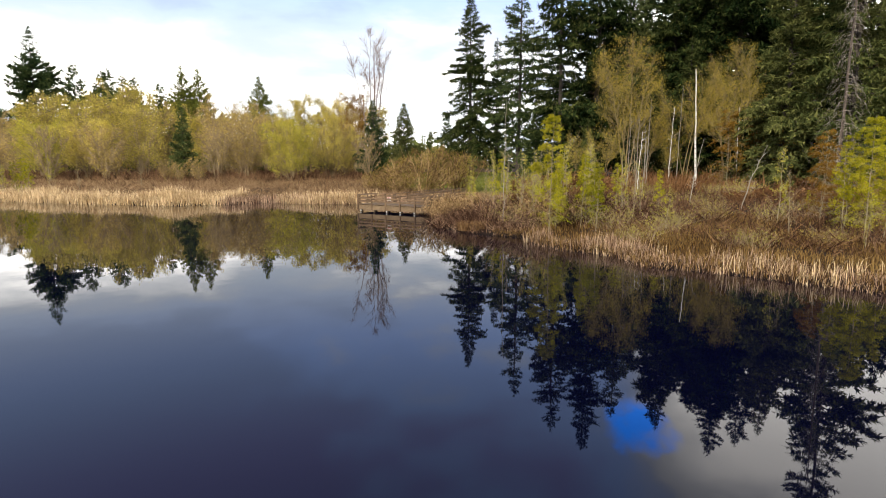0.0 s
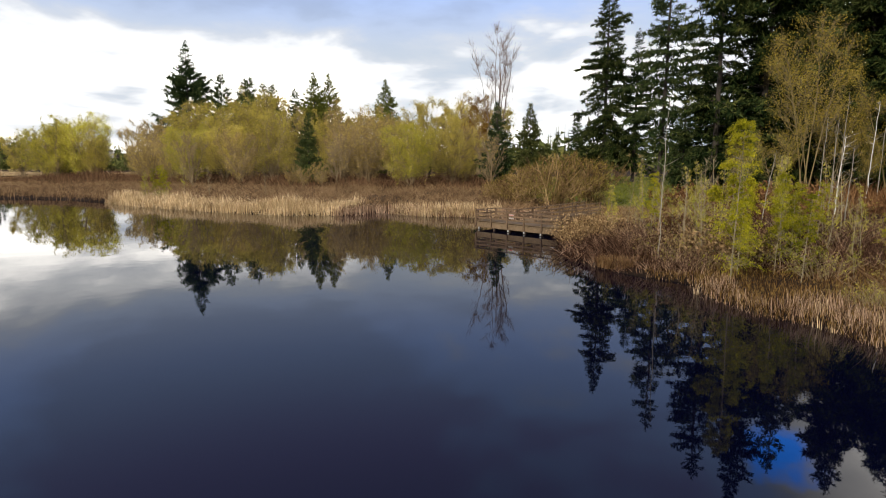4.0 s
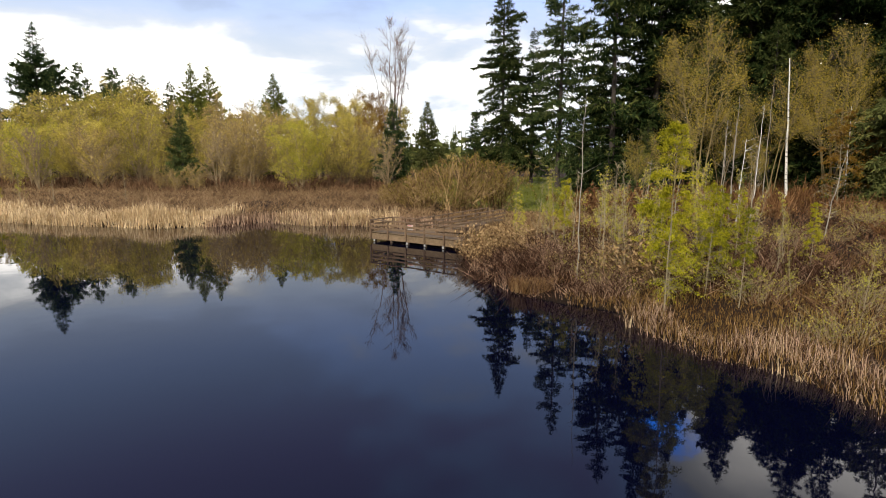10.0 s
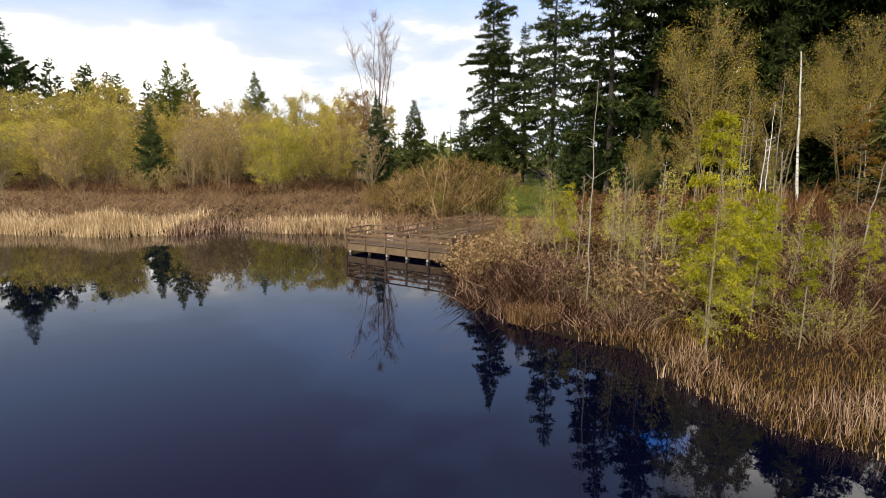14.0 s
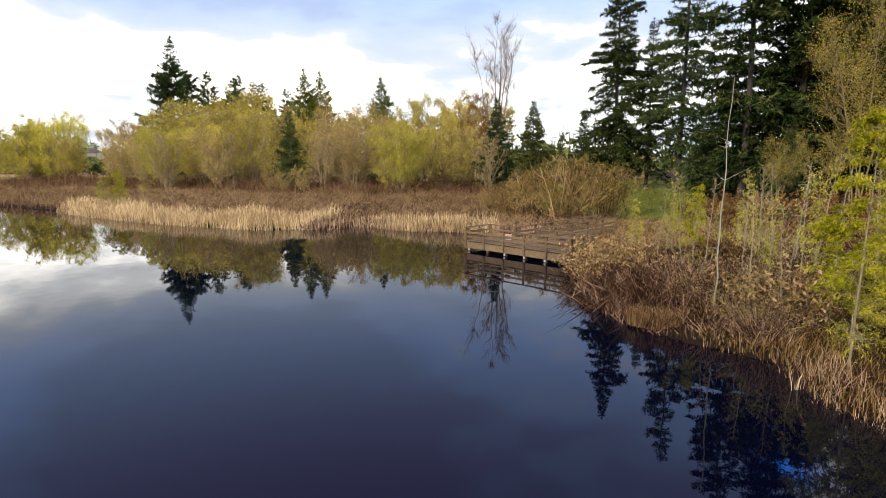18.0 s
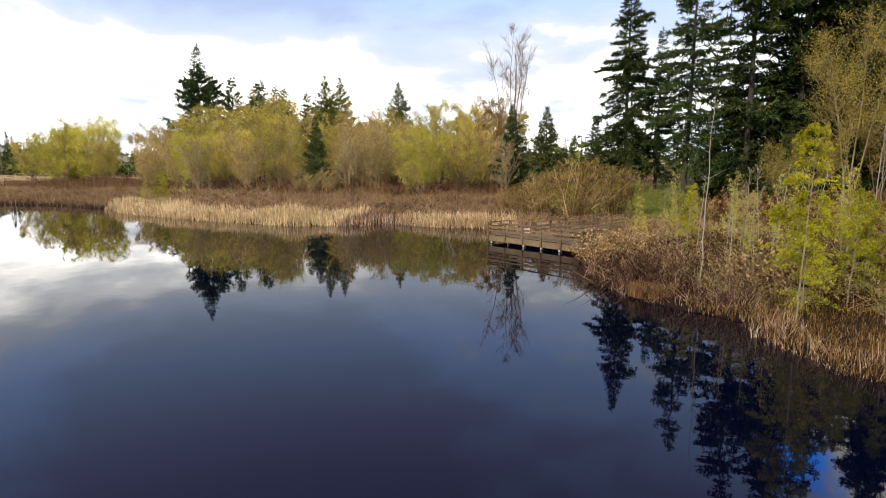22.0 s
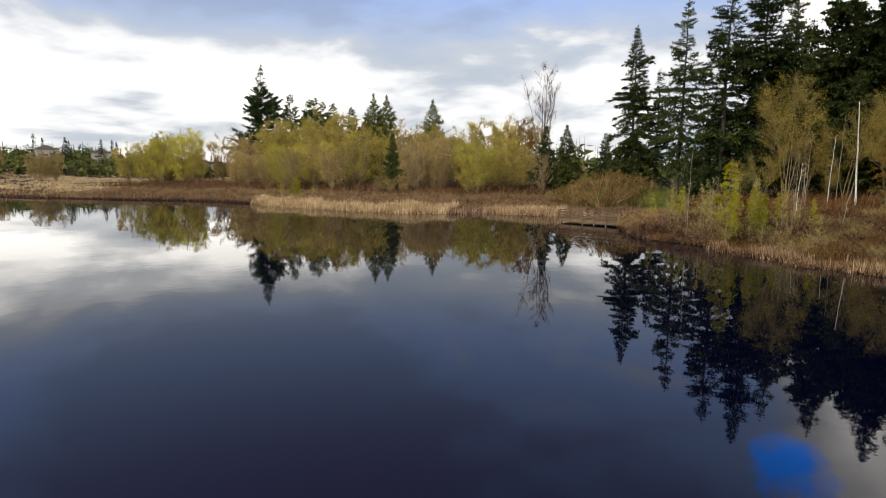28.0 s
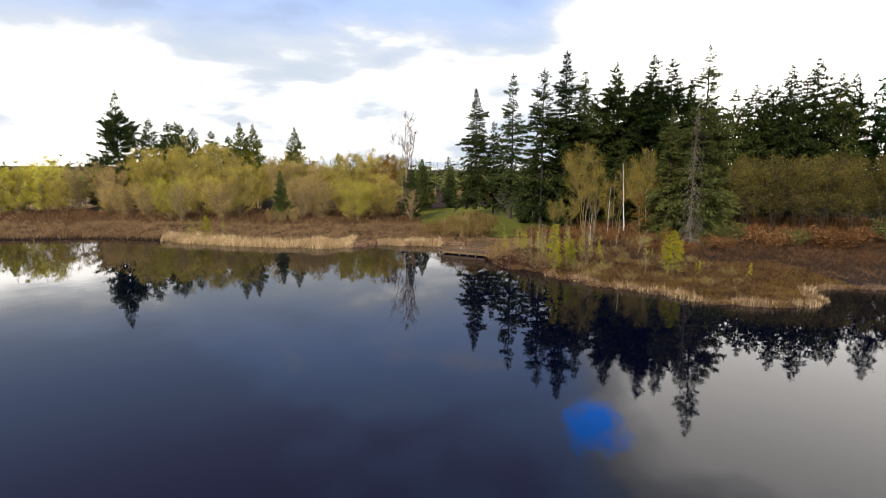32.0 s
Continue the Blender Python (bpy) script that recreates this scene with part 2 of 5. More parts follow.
BARK_SNAG = bark_material("bark_snag", (0.045, 0.035, 0.028), (0.12, 0.095, 0.078))
BARK_DEAD = bark_material("bark_dead", (0.19, 0.165, 0.14), (0.40, 0.355, 0.31))
TIMBER = bark_material("weathered_timber", (0.072, 0.043, 0.024), (0.185, 0.120, 0.068), 9.0, 1.0, 0.85, 0.3)
TIMBER_PALE = bark_material("deck_timber", (0.095, 0.062, 0.034), (0.20, 0.140, 0.082), 9.0, 1.0, 0.85, 0.3)
PILE = bark_material("wet_pile", (0.05, 0.035, 0.025), (0.12, 0.085, 0.06), 7.0)


def plain_material(name, a, b, rough=0.7, scale=4.0):
    m, n, out = material(name)
    pos = n.add("ShaderNodeTexCoord").outputs["Object"]
    col = n.mix(n.noise(pos, scale, 4.0), c3(*a), c3(*b))
    p = n.add("ShaderNodeBsdfPrincipled", Base_Color=col, Roughness=rough)
    n.put(out.inputs[0], p.outputs[0])
    return m


SIGN_WHITE = plain_material("sign_white", (0.46, 0.42, 0.40), (0.58, 0.54, 0.52), 0.45)
SIGN_RED = plain_material("sign_red", (0.42, 0.05, 0.04), (0.50, 0.08, 0.06), 0.5)
STEEL = plain_material("galvanised_steel", (0.30, 0.30, 0.30), (0.42, 0.42, 0.41), 0.45)
HOUSE_WALL = plain_material("house_wall", (0.33, 0.31, 0.28), (0.45, 0.43, 0.39), 0.8, 1.0)
HOUSE_ROOF = plain_material("house_roof", (0.10, 0.085, 0.08), (0.17, 0.145, 0.13), 0.9, 2.0)
HOUSE_GLASS = plain_material("house_window", (0.03, 0.035, 0.045), (0.05, 0.055, 0.07), 0.15)


def ground_material():
    m, n, out = material("marsh_ground")
    pos = n.add("ShaderNodeTexCoord").outputs["Object"]
    f = n.noise(pos, 0.22, 5.0, 0.6)
    g = n.noise(pos, 3.5, 5.0, 0.7)
    marsh = n.ramp(n.math("ADD", n.math("MULTIPLY", f, 0.55), n.math("MULTIPLY", g, 0.45)),
                   (0.35, (0.012, 0.006, 0.004)), (0.52, (0.024, 0.013, 0.008)), (0.68, (0.048, 0.028, 0.015)))
    lawn = n.ramp(n.math("ADD", n.math("MULTIPLY", f, 0.5), n.math("MULTIPLY", g, 0.5)),
                  (0.35, (0.075, 0.09, 0.016)), (0.65, (0.15, 0.155, 0.032)))
    att = n.t.nodes.new("ShaderNodeAttribute")
    att.attribute_name = "lawn"
    edge = n.step(n.math("ADD", att.outputs["Fac"], n.math("MULTIPLY", n.math("SUBTRACT", g, 0.5), 0.6)), 0.35, 0.65)
    wet = n.t.nodes.new("ShaderNodeAttribute")
    wet.attribute_name = "mud"
    col = n.mix(wet.outputs["Fac"], n.mix(edge, marsh, lawn), c3(0.014, 0.009, 0.006))
    bp = n.add("ShaderNodeBump", Strength=0.6, Distance=0.15, Height=g)
    p = n.add("ShaderNodeBsdfPrincipled", Base_Color=col, Roughness=0.95, Specular_IOR_Level=0.12, Normal=bp.outputs[0])
    n.put(out.inputs[0], p.outputs[0])
    return m


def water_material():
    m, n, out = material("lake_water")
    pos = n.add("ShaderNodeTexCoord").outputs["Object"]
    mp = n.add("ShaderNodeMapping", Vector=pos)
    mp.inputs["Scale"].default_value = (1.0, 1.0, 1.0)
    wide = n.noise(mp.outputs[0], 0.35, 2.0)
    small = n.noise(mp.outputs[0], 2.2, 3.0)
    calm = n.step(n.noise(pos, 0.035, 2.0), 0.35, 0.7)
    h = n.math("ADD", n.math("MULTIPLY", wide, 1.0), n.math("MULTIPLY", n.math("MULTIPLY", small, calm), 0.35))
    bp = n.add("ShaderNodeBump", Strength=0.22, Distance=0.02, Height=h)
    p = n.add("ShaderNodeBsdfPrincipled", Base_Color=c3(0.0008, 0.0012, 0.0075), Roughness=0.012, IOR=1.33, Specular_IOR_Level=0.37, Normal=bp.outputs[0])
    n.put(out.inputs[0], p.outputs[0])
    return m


# ---------------------------------------------------------------- mesh tools
rng = np.random.default_rng(7)


def mesh_of(name, V, F, mat):
    """A mesh of triangles from arrays."""
    V, F = np.asarray(V, np.float32), np.asarray(F, np.int32)
    me = bpy.data.meshes.new(name)
    me.vertices.add(len(V))
    me.vertices.foreach_set("co", V.ravel())
    me.loops.add(F.size)
    me.loops.foreach_set("vertex_index", F.ravel())
    me.polygons.add(len(F))
    me.polygons.foreach_set("loop_start", np.arange(0, F.size, 3, dtype=np.int32))
    me.update(calc_edges=True)
    me.materials.append(mat)
    return me


class Buf:
    """Gathers triangles."""

    def __init__(self):
        self.v, self.f, self.n = [], [], 0

    def add(self, V, F):
        self.v.append(np.asarray(V, float))
        self.f.append(np.asarray(F, int) + self.n)
        self.n += len(V)

    def mesh(self, name, mat):
        return mesh_of(name, np.concatenate(self.v), np.concatenate(self.f), mat)


def unit(a):
    return a / np.maximum(np.linalg.norm(a, axis=-1, keepdims=True), 1e-9)


def side_of(d, r):
    """Unit vectors square to d, turned at random."""
    s = unit(np.cross(d, r.normal(size=d.shape)))
    return s, np.cross(unit(d), s)


def tube(buf, pts, radii, k=6):
    """A tapered tube along points."""
    pts = np.asarray(pts, float)
    d = unit(np.gradient(pts, axis=0))
    ref = np.array([1.0, 0, 0]) if abs(d[0][0]) < 0.8 else np.array([0, 1.0, 0])
    s = unit(np.cross(d, ref))
    u = np.cross(d, s)
    a = np.arange(k) * 2 * np.pi / k
    ring = s[:, None] * np.cos(a)[None, :, None] + u[:, None] * np.sin(a)[None, :, None]
    V = (pts[:, None] + ring * np.asarray(radii)[:, None, None]).reshape(-1, 3)
    i = np.arange(len(pts) - 1)[:, None] * k
    j = np.arange(k)[None]
    a0, a1 = i + j, i + (j + 1) % k
    F = np.concatenate([np.stack([a0, a1, a1 + k], -1).reshape(-1, 3), np.stack([a0, a1 + k, a0 + k], -1).reshape(-1, 3)])
    buf.add(V, F)


def twigs(buf, a, b, w, r):
    """Thin three-sided cones from a to b."""
    d = b - a
    s, u = side_of(d, r)
    w = np.broadcast_to(np.asarray(w, float), (len(a),))[:, None]
    V = np.stack([a + s * w, a - s * w * 0.5 + u * w * 0.87, a - s * w * 0.5 - u * w * 0.87, b], 1).reshape(-1, 3)
    i = np.arange(len(a))[:, None] * 4
    F = np.concatenate([i + [0, 1, 3], i + [1, 2, 3], i + [2, 0, 3]])
    buf.add(V, F)


def leaves(buf, p, size, r, droop=0.0, long=1.5, single=False):
    """Small folded leaves at p; single: one facet each, for crowns that stay far off."""
    d = unit(r.normal(size=p.shape) + [0, 0, -droop])
    s, u = side_of(d, r)
    size = np.broadcast_to(np.asarray(size, float), (len(p),))[:, None] * r.uniform(0.7, 1.3, (len(p), 1))
    if single:
        V = np.stack([p, p + d * size * long * 0.6 + s * size * 0.6, p + d * size * long - s * size * 0.3], 1).reshape(-1, 3)
        buf.add(V, np.arange(len(V)).reshape(-1, 3))
        return
    V = np.stack([p, p + d * size * long * 0.5 + s * size * 0.5, p + d * size * long, p + d * size * long * 0.5 - s * size * 0.5 + u * size * 0.15], 1).reshape(-1, 3)
    i = np.arange(len(p))[:, None] * 4
    buf.add(V, np.concatenate([i + [0, 1, 2], i + [0, 2, 3]]))


def sprays(buf, p, d, length, width, r):
    """Pointed sprays of needles at p along d."""
    s = unit(np.cross(d, r.normal(size=d.shape) * 0.5 + [0, 0, 1.0]))
    L, w = np.asarray(length)[:, None], np.asarray(width)[:, None]
    V = np.stack([p - s * w, p + s * w, p + d * L], 1).reshape(-1, 3)
    buf.add(V, np.arange(len(V)).reshape(-1, 3))


def blades(buf, p, h, w, r, lean=0.25, bend=0.5):
    """Grass and reed blades: strips in two steps with a bent tip."""
    n = len(p)
    a = r.uniform(0, 2 * np.pi, n)
    d = np.stack([np.cos(a), np.sin(a), np.zeros(n)], 1)
    s = np.stack([-np.sin(a), np.cos(a), np.zeros(n)], 1) * np.broadcast_to(np.asarray(w, float), (n,))[:, None]
    h = np.broadcast_to(np.asarray(h, float), (n,))[:, None]
    ln, bd = np.abs(r.normal(0, lean, (n, 1))), np.abs(r.normal(0, bend, (n, 1)))
    z = np.array([0, 0, 1.0])
    mid = p + h * 0.6 * (z + d * ln)
    tip = mid + h * 0.4 * unit(z * (1 - 0.5 * np.minimum(bd, 1.8)) + d * (ln + bd))
    V = np.stack([p - s, p + s, mid - s * 0.8, mid + s * 0.8, tip], 1).reshape(-1, 3)
    i = np.arange(n)[:, None] * 5
    buf.add(V, np.concatenate([i + [0, 1, 3], i + [0, 3, 2], i + [2, 3, 4]]))


def empty(name, x, y, z, label, category, group="", turn=0.0, size=1.0):
    e = new(name)
    e.matrix_world = pose(x, y, z, 0, 0, turn) @ Matrix.Diagonal((size, size, size, 1))
    return tagged(e, label, category, group)


def child(name, me, parent, label=""):
    ob = new(name, me)
    ob.parent = parent
    return tagged(ob, label)


def box_into(bm, c, s, rot=None):
    """A box of size s at c in a bmesh."""
    m = Matrix.Translation(c) @ (rot.to_4x4() if rot else Matrix()) @ Matrix.Diagonal((*s, 1))
    return bmesh.ops.create_cube(bm, size=1, matrix=m)


def part(name, bm, mat, parent, label=""):
    me = bpy.data.meshes.new(name)
    bm.to_mesh(me)
    bm.free()
    me.materials.append(mat)
    return child(name, me, parent, label)


def box_part(name, c, s, mat, parent, label="", rot=None, bevel=0.008):
    bm = bmesh.new()
    box_into(bm, c, s, rot)
    if bevel:
        bmesh.ops.bevel(bm, geom=bm.edges[:], offset=bevel, segments=1, affect="EDGES")
    return part(name, bm, mat, parent, label)


# ---------------------------------------------------------------- land and water
SHORE = [(-400, 71), (-170, 74), (-120, 73), (-93, 73), (-76, 74), (-60, 70), (-56, 66.5), (-40, 60.5), (-28, 58), (-22.5, 59.5), (-20.3, 63),
         (-18, 62), (-14.5, 60.5), (-10, 60.5), (-6, 58.5), (-2.6, 55.5), (-1, 52), (-0.9, 47.5), (-1.4, 44), (-0.5, 38), (0.5, 35), (2.7, 33.5),
         (4.3, 31.8), (4.6, 29.5), (5.5, 27), (7.3, 26), (8.3, 22.5), (11.3, 20.8), (14.5, 17.6), (17.4, 13.3), (22.4, 11.3), (28.4, 11.0)]
SHORE += [(31, 13), (33, 17.5), (36, 19), (42, 17.7), (60, 14), (90, 5), (98, -40), (60, -95), (-60, -110), (-150, -90), (-400, -60)]
SH = np.array(SHORE, float)


def wobble(x, y, scale, seed=0.0):
    """Cheap smooth noise in -1 to 1."""
    x, y = x / scale + seed, y / scale - seed * 1.7
    return (np.sin(x * 1.7 + 1.3 * np.sin(y * 1.1)) + np.sin(y * 2.1 + 1.7 * np.sin(x * 0.7 + 1.0)) + np.sin((x + y) * 1.3 + 2.0)) / 3


def inland(x, y):
    """Metres from the shoreline, minus in the water."""
    x, y = np.asarray(x, float), np.asarray(y, float)
    best = np.full(x.shape, 1e9)
    inside = np.zeros(x.shape, bool)
    for a, b in zip(SH, np.roll(SH, -1, 0)):
        e = b - a
        t = np.clip(((x - a[0]) * e[0] + (y - a[1]) * e[1]) / (e @ e), 0, 1)
        best = np.minimum(best, np.hypot(x - a[0] - t * e[0], y - a[1] - t * e[1]))
        cross = (a[1] > y) != (b[1] > y)
        with np.errstate(divide="ignore", invalid="ignore"):
            inside ^= cross & (x < (b[0] - a[0]) * (y - a[1]) / (b[1] - a[1]) + a[0])
    return np.where(inside, -best, best) + 0.35 * wobble(x, y, 1.6)


def smooth(v, lo, hi):
    t = np.clip((v - lo) / (hi - lo), 0, 1)
    return t * t * (3 - 2 * t)


def ground_z(x, y):
    d = inland(x, y)
    land = 0.03 + 0.42 * (1 - np.exp(-np.maximum(d, 0) / 3.0)) + 0.036 * np.clip(d, 0, 55) + 0.10 * wobble(x, y, 5, 3.0)
    far = np.hypot(x + 20, y)
    west = smooth(-x - 0.35 * y, 90, 190)
    land = land + west * 8 * smooth(far, 190, 340) + 3 * smooth(far, 200, 500) + 10 * smooth(far, 700, 2000)
    bank = land * smooth(d, 0.0, 0.7) - 0.10 * (1 - smooth(d, 0.1, 0.7))
    return np.where(d < 0, np.maximum(-1.6, -0.25 + 0.35 * d), np.minimum(land, bank))


def lawn_at(x, y):
    """How far the ground is mown grass: round the path behind the dock."""
    return smooth(14 - np.hypot((x - 9) / 1.6, (y - 102) / 3.0), 0, 4)


def axis(lo, hi, near_lo, near_hi, step):
    mid = np.arange(near_lo, near_hi + step, step)
    out = np.geomspace(1, 60, 22)[1:] * step
    a = near_lo - np.cumsum(out) * (near_lo - lo) / out.sum()
    b = mid[-1] + np.cumsum(out) * (hi - mid[-1]) / out.sum()
    return np.concatenate([a[::-1], mid, b])


gx, gy = axis(-2600, 2600, -130, 100, 0.9), axis(-2600, 2600, -15, 130, 0.9)
GX, GY = np.meshgrid(gx, gy)
GZ = ground_z(GX, GY)
nx, ny = len(gx), len(gy)
i0 = (np.arange(ny - 1)[:, None] * nx + np.arange(nx - 1)[None]).ravel()
faces = np.concatenate([np.stack([i0, i0 + 1, i0 + nx + 1], 1), np.stack([i0, i0 + nx + 1, i0 + nx], 1)])
ground_me = mesh_of("ground", np.stack([GX.ravel(), GY.ravel(), GZ.ravel()], 1), faces, ground_material())
att = ground_me.attributes.new("lawn", "FLOAT", "POINT")
att.data.foreach_set("value", lawn_at(GX, GY).ravel().astype(np.float32))
att = ground_me.attributes.new("mud", "FLOAT", "POINT")
att.data.foreach_set("value", (1 - smooth(inland(GX, GY), 0.2, 1.6)).ravel().astype(np.float32))
ground_me.polygons.foreach_set("use_smooth", np.ones(len(faces), bool))
ground = tagged(new("ground", ground_me), "brown marshy ground rising gently to a mown lawn", "ground", kind="structure")
bm = bmesh.new()
bmesh.ops.create_grid(bm, x_segments=8, y_segments=8, size=1, matrix=Matrix.Translation((-155, -15, 0)) @ Matrix.Diagonal((262, 125, 1, 1)))
me = bpy.data.meshes.new("water")
bm.to_mesh(me)
bm.free()
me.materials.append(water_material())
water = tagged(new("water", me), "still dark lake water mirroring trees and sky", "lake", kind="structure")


def gz(x, y):
    return float(ground_z(np.array([x]), np.array([y]))[0])


# ---------------------------------------------------------------- conifers
def conifer_meshes(seed, h, base, spread, mat, bark, step=0.5, per=3.2, gap=0.15, droop=0.4, fine=1.0, bumpy=0.3, taper=0.75, size=1.0):
    """Trunk and crown of a fir h metres tall; the crown starts at the share base of its height.
    Boughs leave the trunk in loose tiers and carry hanging branchlets with fine sprays of needles."""
    r = np.random.default_rng(seed)
    tb, cb = Buf(), Buf()
    n = 16
    zs = np.linspace(0, h, n)
    wob = np.cumsum(r.normal(0, 0.04, (n, 2)), 0) * (h / 30)
    spine = np.column_stack([wob - wob[0], zs])
    rad = 0.0095 * (h + 4) * (1 - zs / h) ** 0.85 + 0.012
    rad[0] *= 1.35
    tube(tb, spine, rad, 8)
    bulge = 1 + bumpy * r.uniform(-1, 1, 24)
    lobe = r.uniform(0, 6.28, 3)
    Z, A, LN = [], [], []
    z = base * h
    while z < h * 0.985:
        u = (z / h - base) / (1 - base)
        k = max(2, int(r.poisson(per)))
        an = r.uniform(0, 2 * np.pi) + np.arange(k) * 2 * np.pi / k + r.normal(0, 0.35, k)
        an = an[r.random(k) > gap]
        prof = spread * (1 - u) ** taper * (0.55 + 0.45 * min(1, u / 0.15)) * bulge[int(u * 23)]
        ln = prof * r.uniform(0.5, 1.15, len(an)) * (1 + bumpy * np.sin(an * 2 + lobe[0] + u * 9) * np.sin(an + lobe[1] - u * 5))
        Z.append(z + r.normal(0, 0.12, len(an)))
        A.append(an)
        LN.append(np.maximum(ln, 0.3))
        z += step * (1.15 - 0.55 * u) * r.uniform(0.6, 1.4)
    Z, A, LN = np.concatenate(Z), np.concatenate(A), np.concatenate(LN)
    U = (Z / h - base) / (1 - base)
    at = np.column_stack([np.interp(Z, zs, spine[:, 0]), np.interp(Z, zs, spine[:, 1]), Z])
    out = np.column_stack([np.cos(A), np.sin(A), 0 * A])
    rise = r.uniform(-0.1, 0.25, len(A)) + 0.55 * U
    sag = (droop + r.uniform(-0.05, 0.15, len(A))) * (1 - 0.5 * U)

    def along(i, t):
        p = at[i] + out[i] * (LN[i] * t)[:, None]
        p[:, 2] += LN[i] * (rise[i] * t - sag[i] * t * t * 1.3 + 0.14 * t ** 4)
        return p

    i = np.arange(len(A))
    knots = [along(i, np.full(len(i), t)) for t in (0.0, 0.35, 0.7, 1.0)]
    for c, (p, q) in enumerate(zip(knots[:-1], knots[1:])):
        twigs(tb, p, q + (q - p) * 0.06, 0.010 + 0.017 * LN * (1 - c / 3), r)
    # branchlets to both sides of each bough, sagging
    k = np.maximum(4, (3.4 * fine * LN + 2).astype(int))
    i = np.repeat(np.arange(len(A)), k)
    t = r.uniform(0.10, 1.0, len(i)) ** 0.8
    p0 = along(i, t)
    turn = A[i] + r.choice([-1, 1], len(i)) * r.uniform(0.25, 1.15, len(i))
    bl = (0.20 * LN[i] + 0.32) * (1.2 - 0.75 * t) * r.uniform(0.6, 1.3, len(i))
    bd = unit(np.column_stack([np.cos(turn), np.sin(turn), r.uniform(-0.75, 0.0, len(i)) * (1 - 0.6 * U[i]) + 0.25 * U[i]]))
    p1 = p0 + bd * bl[:, None]
    # sprays of needles
    m = 6
    j = np.repeat(np.arange(len(i)), m)
    f = r.uniform(0.0, 1.05, (len(j), 1))
    p = p0[j] * (1 - f) + p1[j] * f
    d = unit(bd[j] * r.uniform(0.3, 1.0, (len(j), 1)) + r.normal(0, 0.45, (len(j), 3)) + np.array([0, 0, -0.45]) * r.uniform(0, 1.2, (len(j), 1)) * (1 - U[i][j])[:, None])
    L = r.uniform(0.26, 0.62, len(j)) * size * (0.34 + 0.20 * np.minimum(LN[i][j], 4.0))
    sprays(cb, p, d, L, L * r.uniform(0.10, 0.19, len(j)), r)
    q = 26
    p = spine[-1] + np.column_stack([r.normal(0, 0.04, (q, 2)), -r.uniform(0, 1.3, q)])
    sprays(cb, p, unit(np.column_stack([r.normal(0, 0.6, (q, 2)), r.uniform(0.5, 1.2, q)])), r.uniform(0.3, 0.6, q), np.full(q, 0.05), r)
    return tb.mesh("trunk", bark), cb.mesh("crown", mat)


def snag_meshes(seed, h, mat, bark):
    """A dead fir: a bare tapering trunk with a tangle of hanging branches that grows thicker towards the foot."""
    r = np.random.default_rng(seed)
    tb, cb = Buf(), Buf()
    zs = np.linspace(0, h, 16)
    spine = np.column_stack([np.cumsum(r.normal(0, 0.03, (16, 2)), 0), zs])
    tube(tb, spine, 0.0048 * (h + 4) * (1 - zs / h) ** 0.8 + 0.02, 8)
    n = 330
    z = h * (0.05 + 0.9 * r.random(n) ** 1.7)
    a = r.uniform(0, 6.28, n)
    ln = (0.4 + 3.0 * (1 - z / h) ** 1.3) * r.uniform(0.4, 1.2, n)
    at = np.column_stack([np.interp(z, zs, spine[:, 0]), np.interp(z, zs, spine[:, 1]), z])
    out = np.column_stack([np.cos(a), np.sin(a), 0 * a])
    pts = [at]
    for t in (0.35, 0.7, 1.0):
        pts.append(at + out * (ln * t ** 0.8)[:, None] + np.array([0, 0, 1]) * (ln * (0.1 * t - 0.95 * t * t))[:, None])
    for c in range(3):
        twigs(cb, pts[c], pts[c + 1], 0.028 - 0.007 * c, r)
    k = np.repeat(np.arange(n), 5)
    f = r.uniform(0, 1, (len(k), 1))
    t0 = pts[1][k] * (1 - f) + pts[3][k] * f
    twigs(cb, t0, t0 + unit(r.normal(0, 0.5, (len(k), 3)) + [0, 0, -0.7]) * r.uniform(0.2, 0.9, (len(k), 1)), 0.010, r)
    return tb.mesh("trunk", bark), cb.mesh("dead_branches", mat)


FIRS = {}


def fir(kind, x, y, h, label, group="", sink=0.15, turn=None):
    """Stands a fir of a kind at its height; the meshes of a kind are shared."""
    kh, trunk, crown = FIRS[kind]
    e = empty("fir_tree", x, y, gz(x, y) - sink, label, "conifer", group, rng.uniform(0, 360) if turn is None else turn, h / kh)
    child("trunk", trunk, e)
    if crown:
        child("crown", crown, e)
    return e


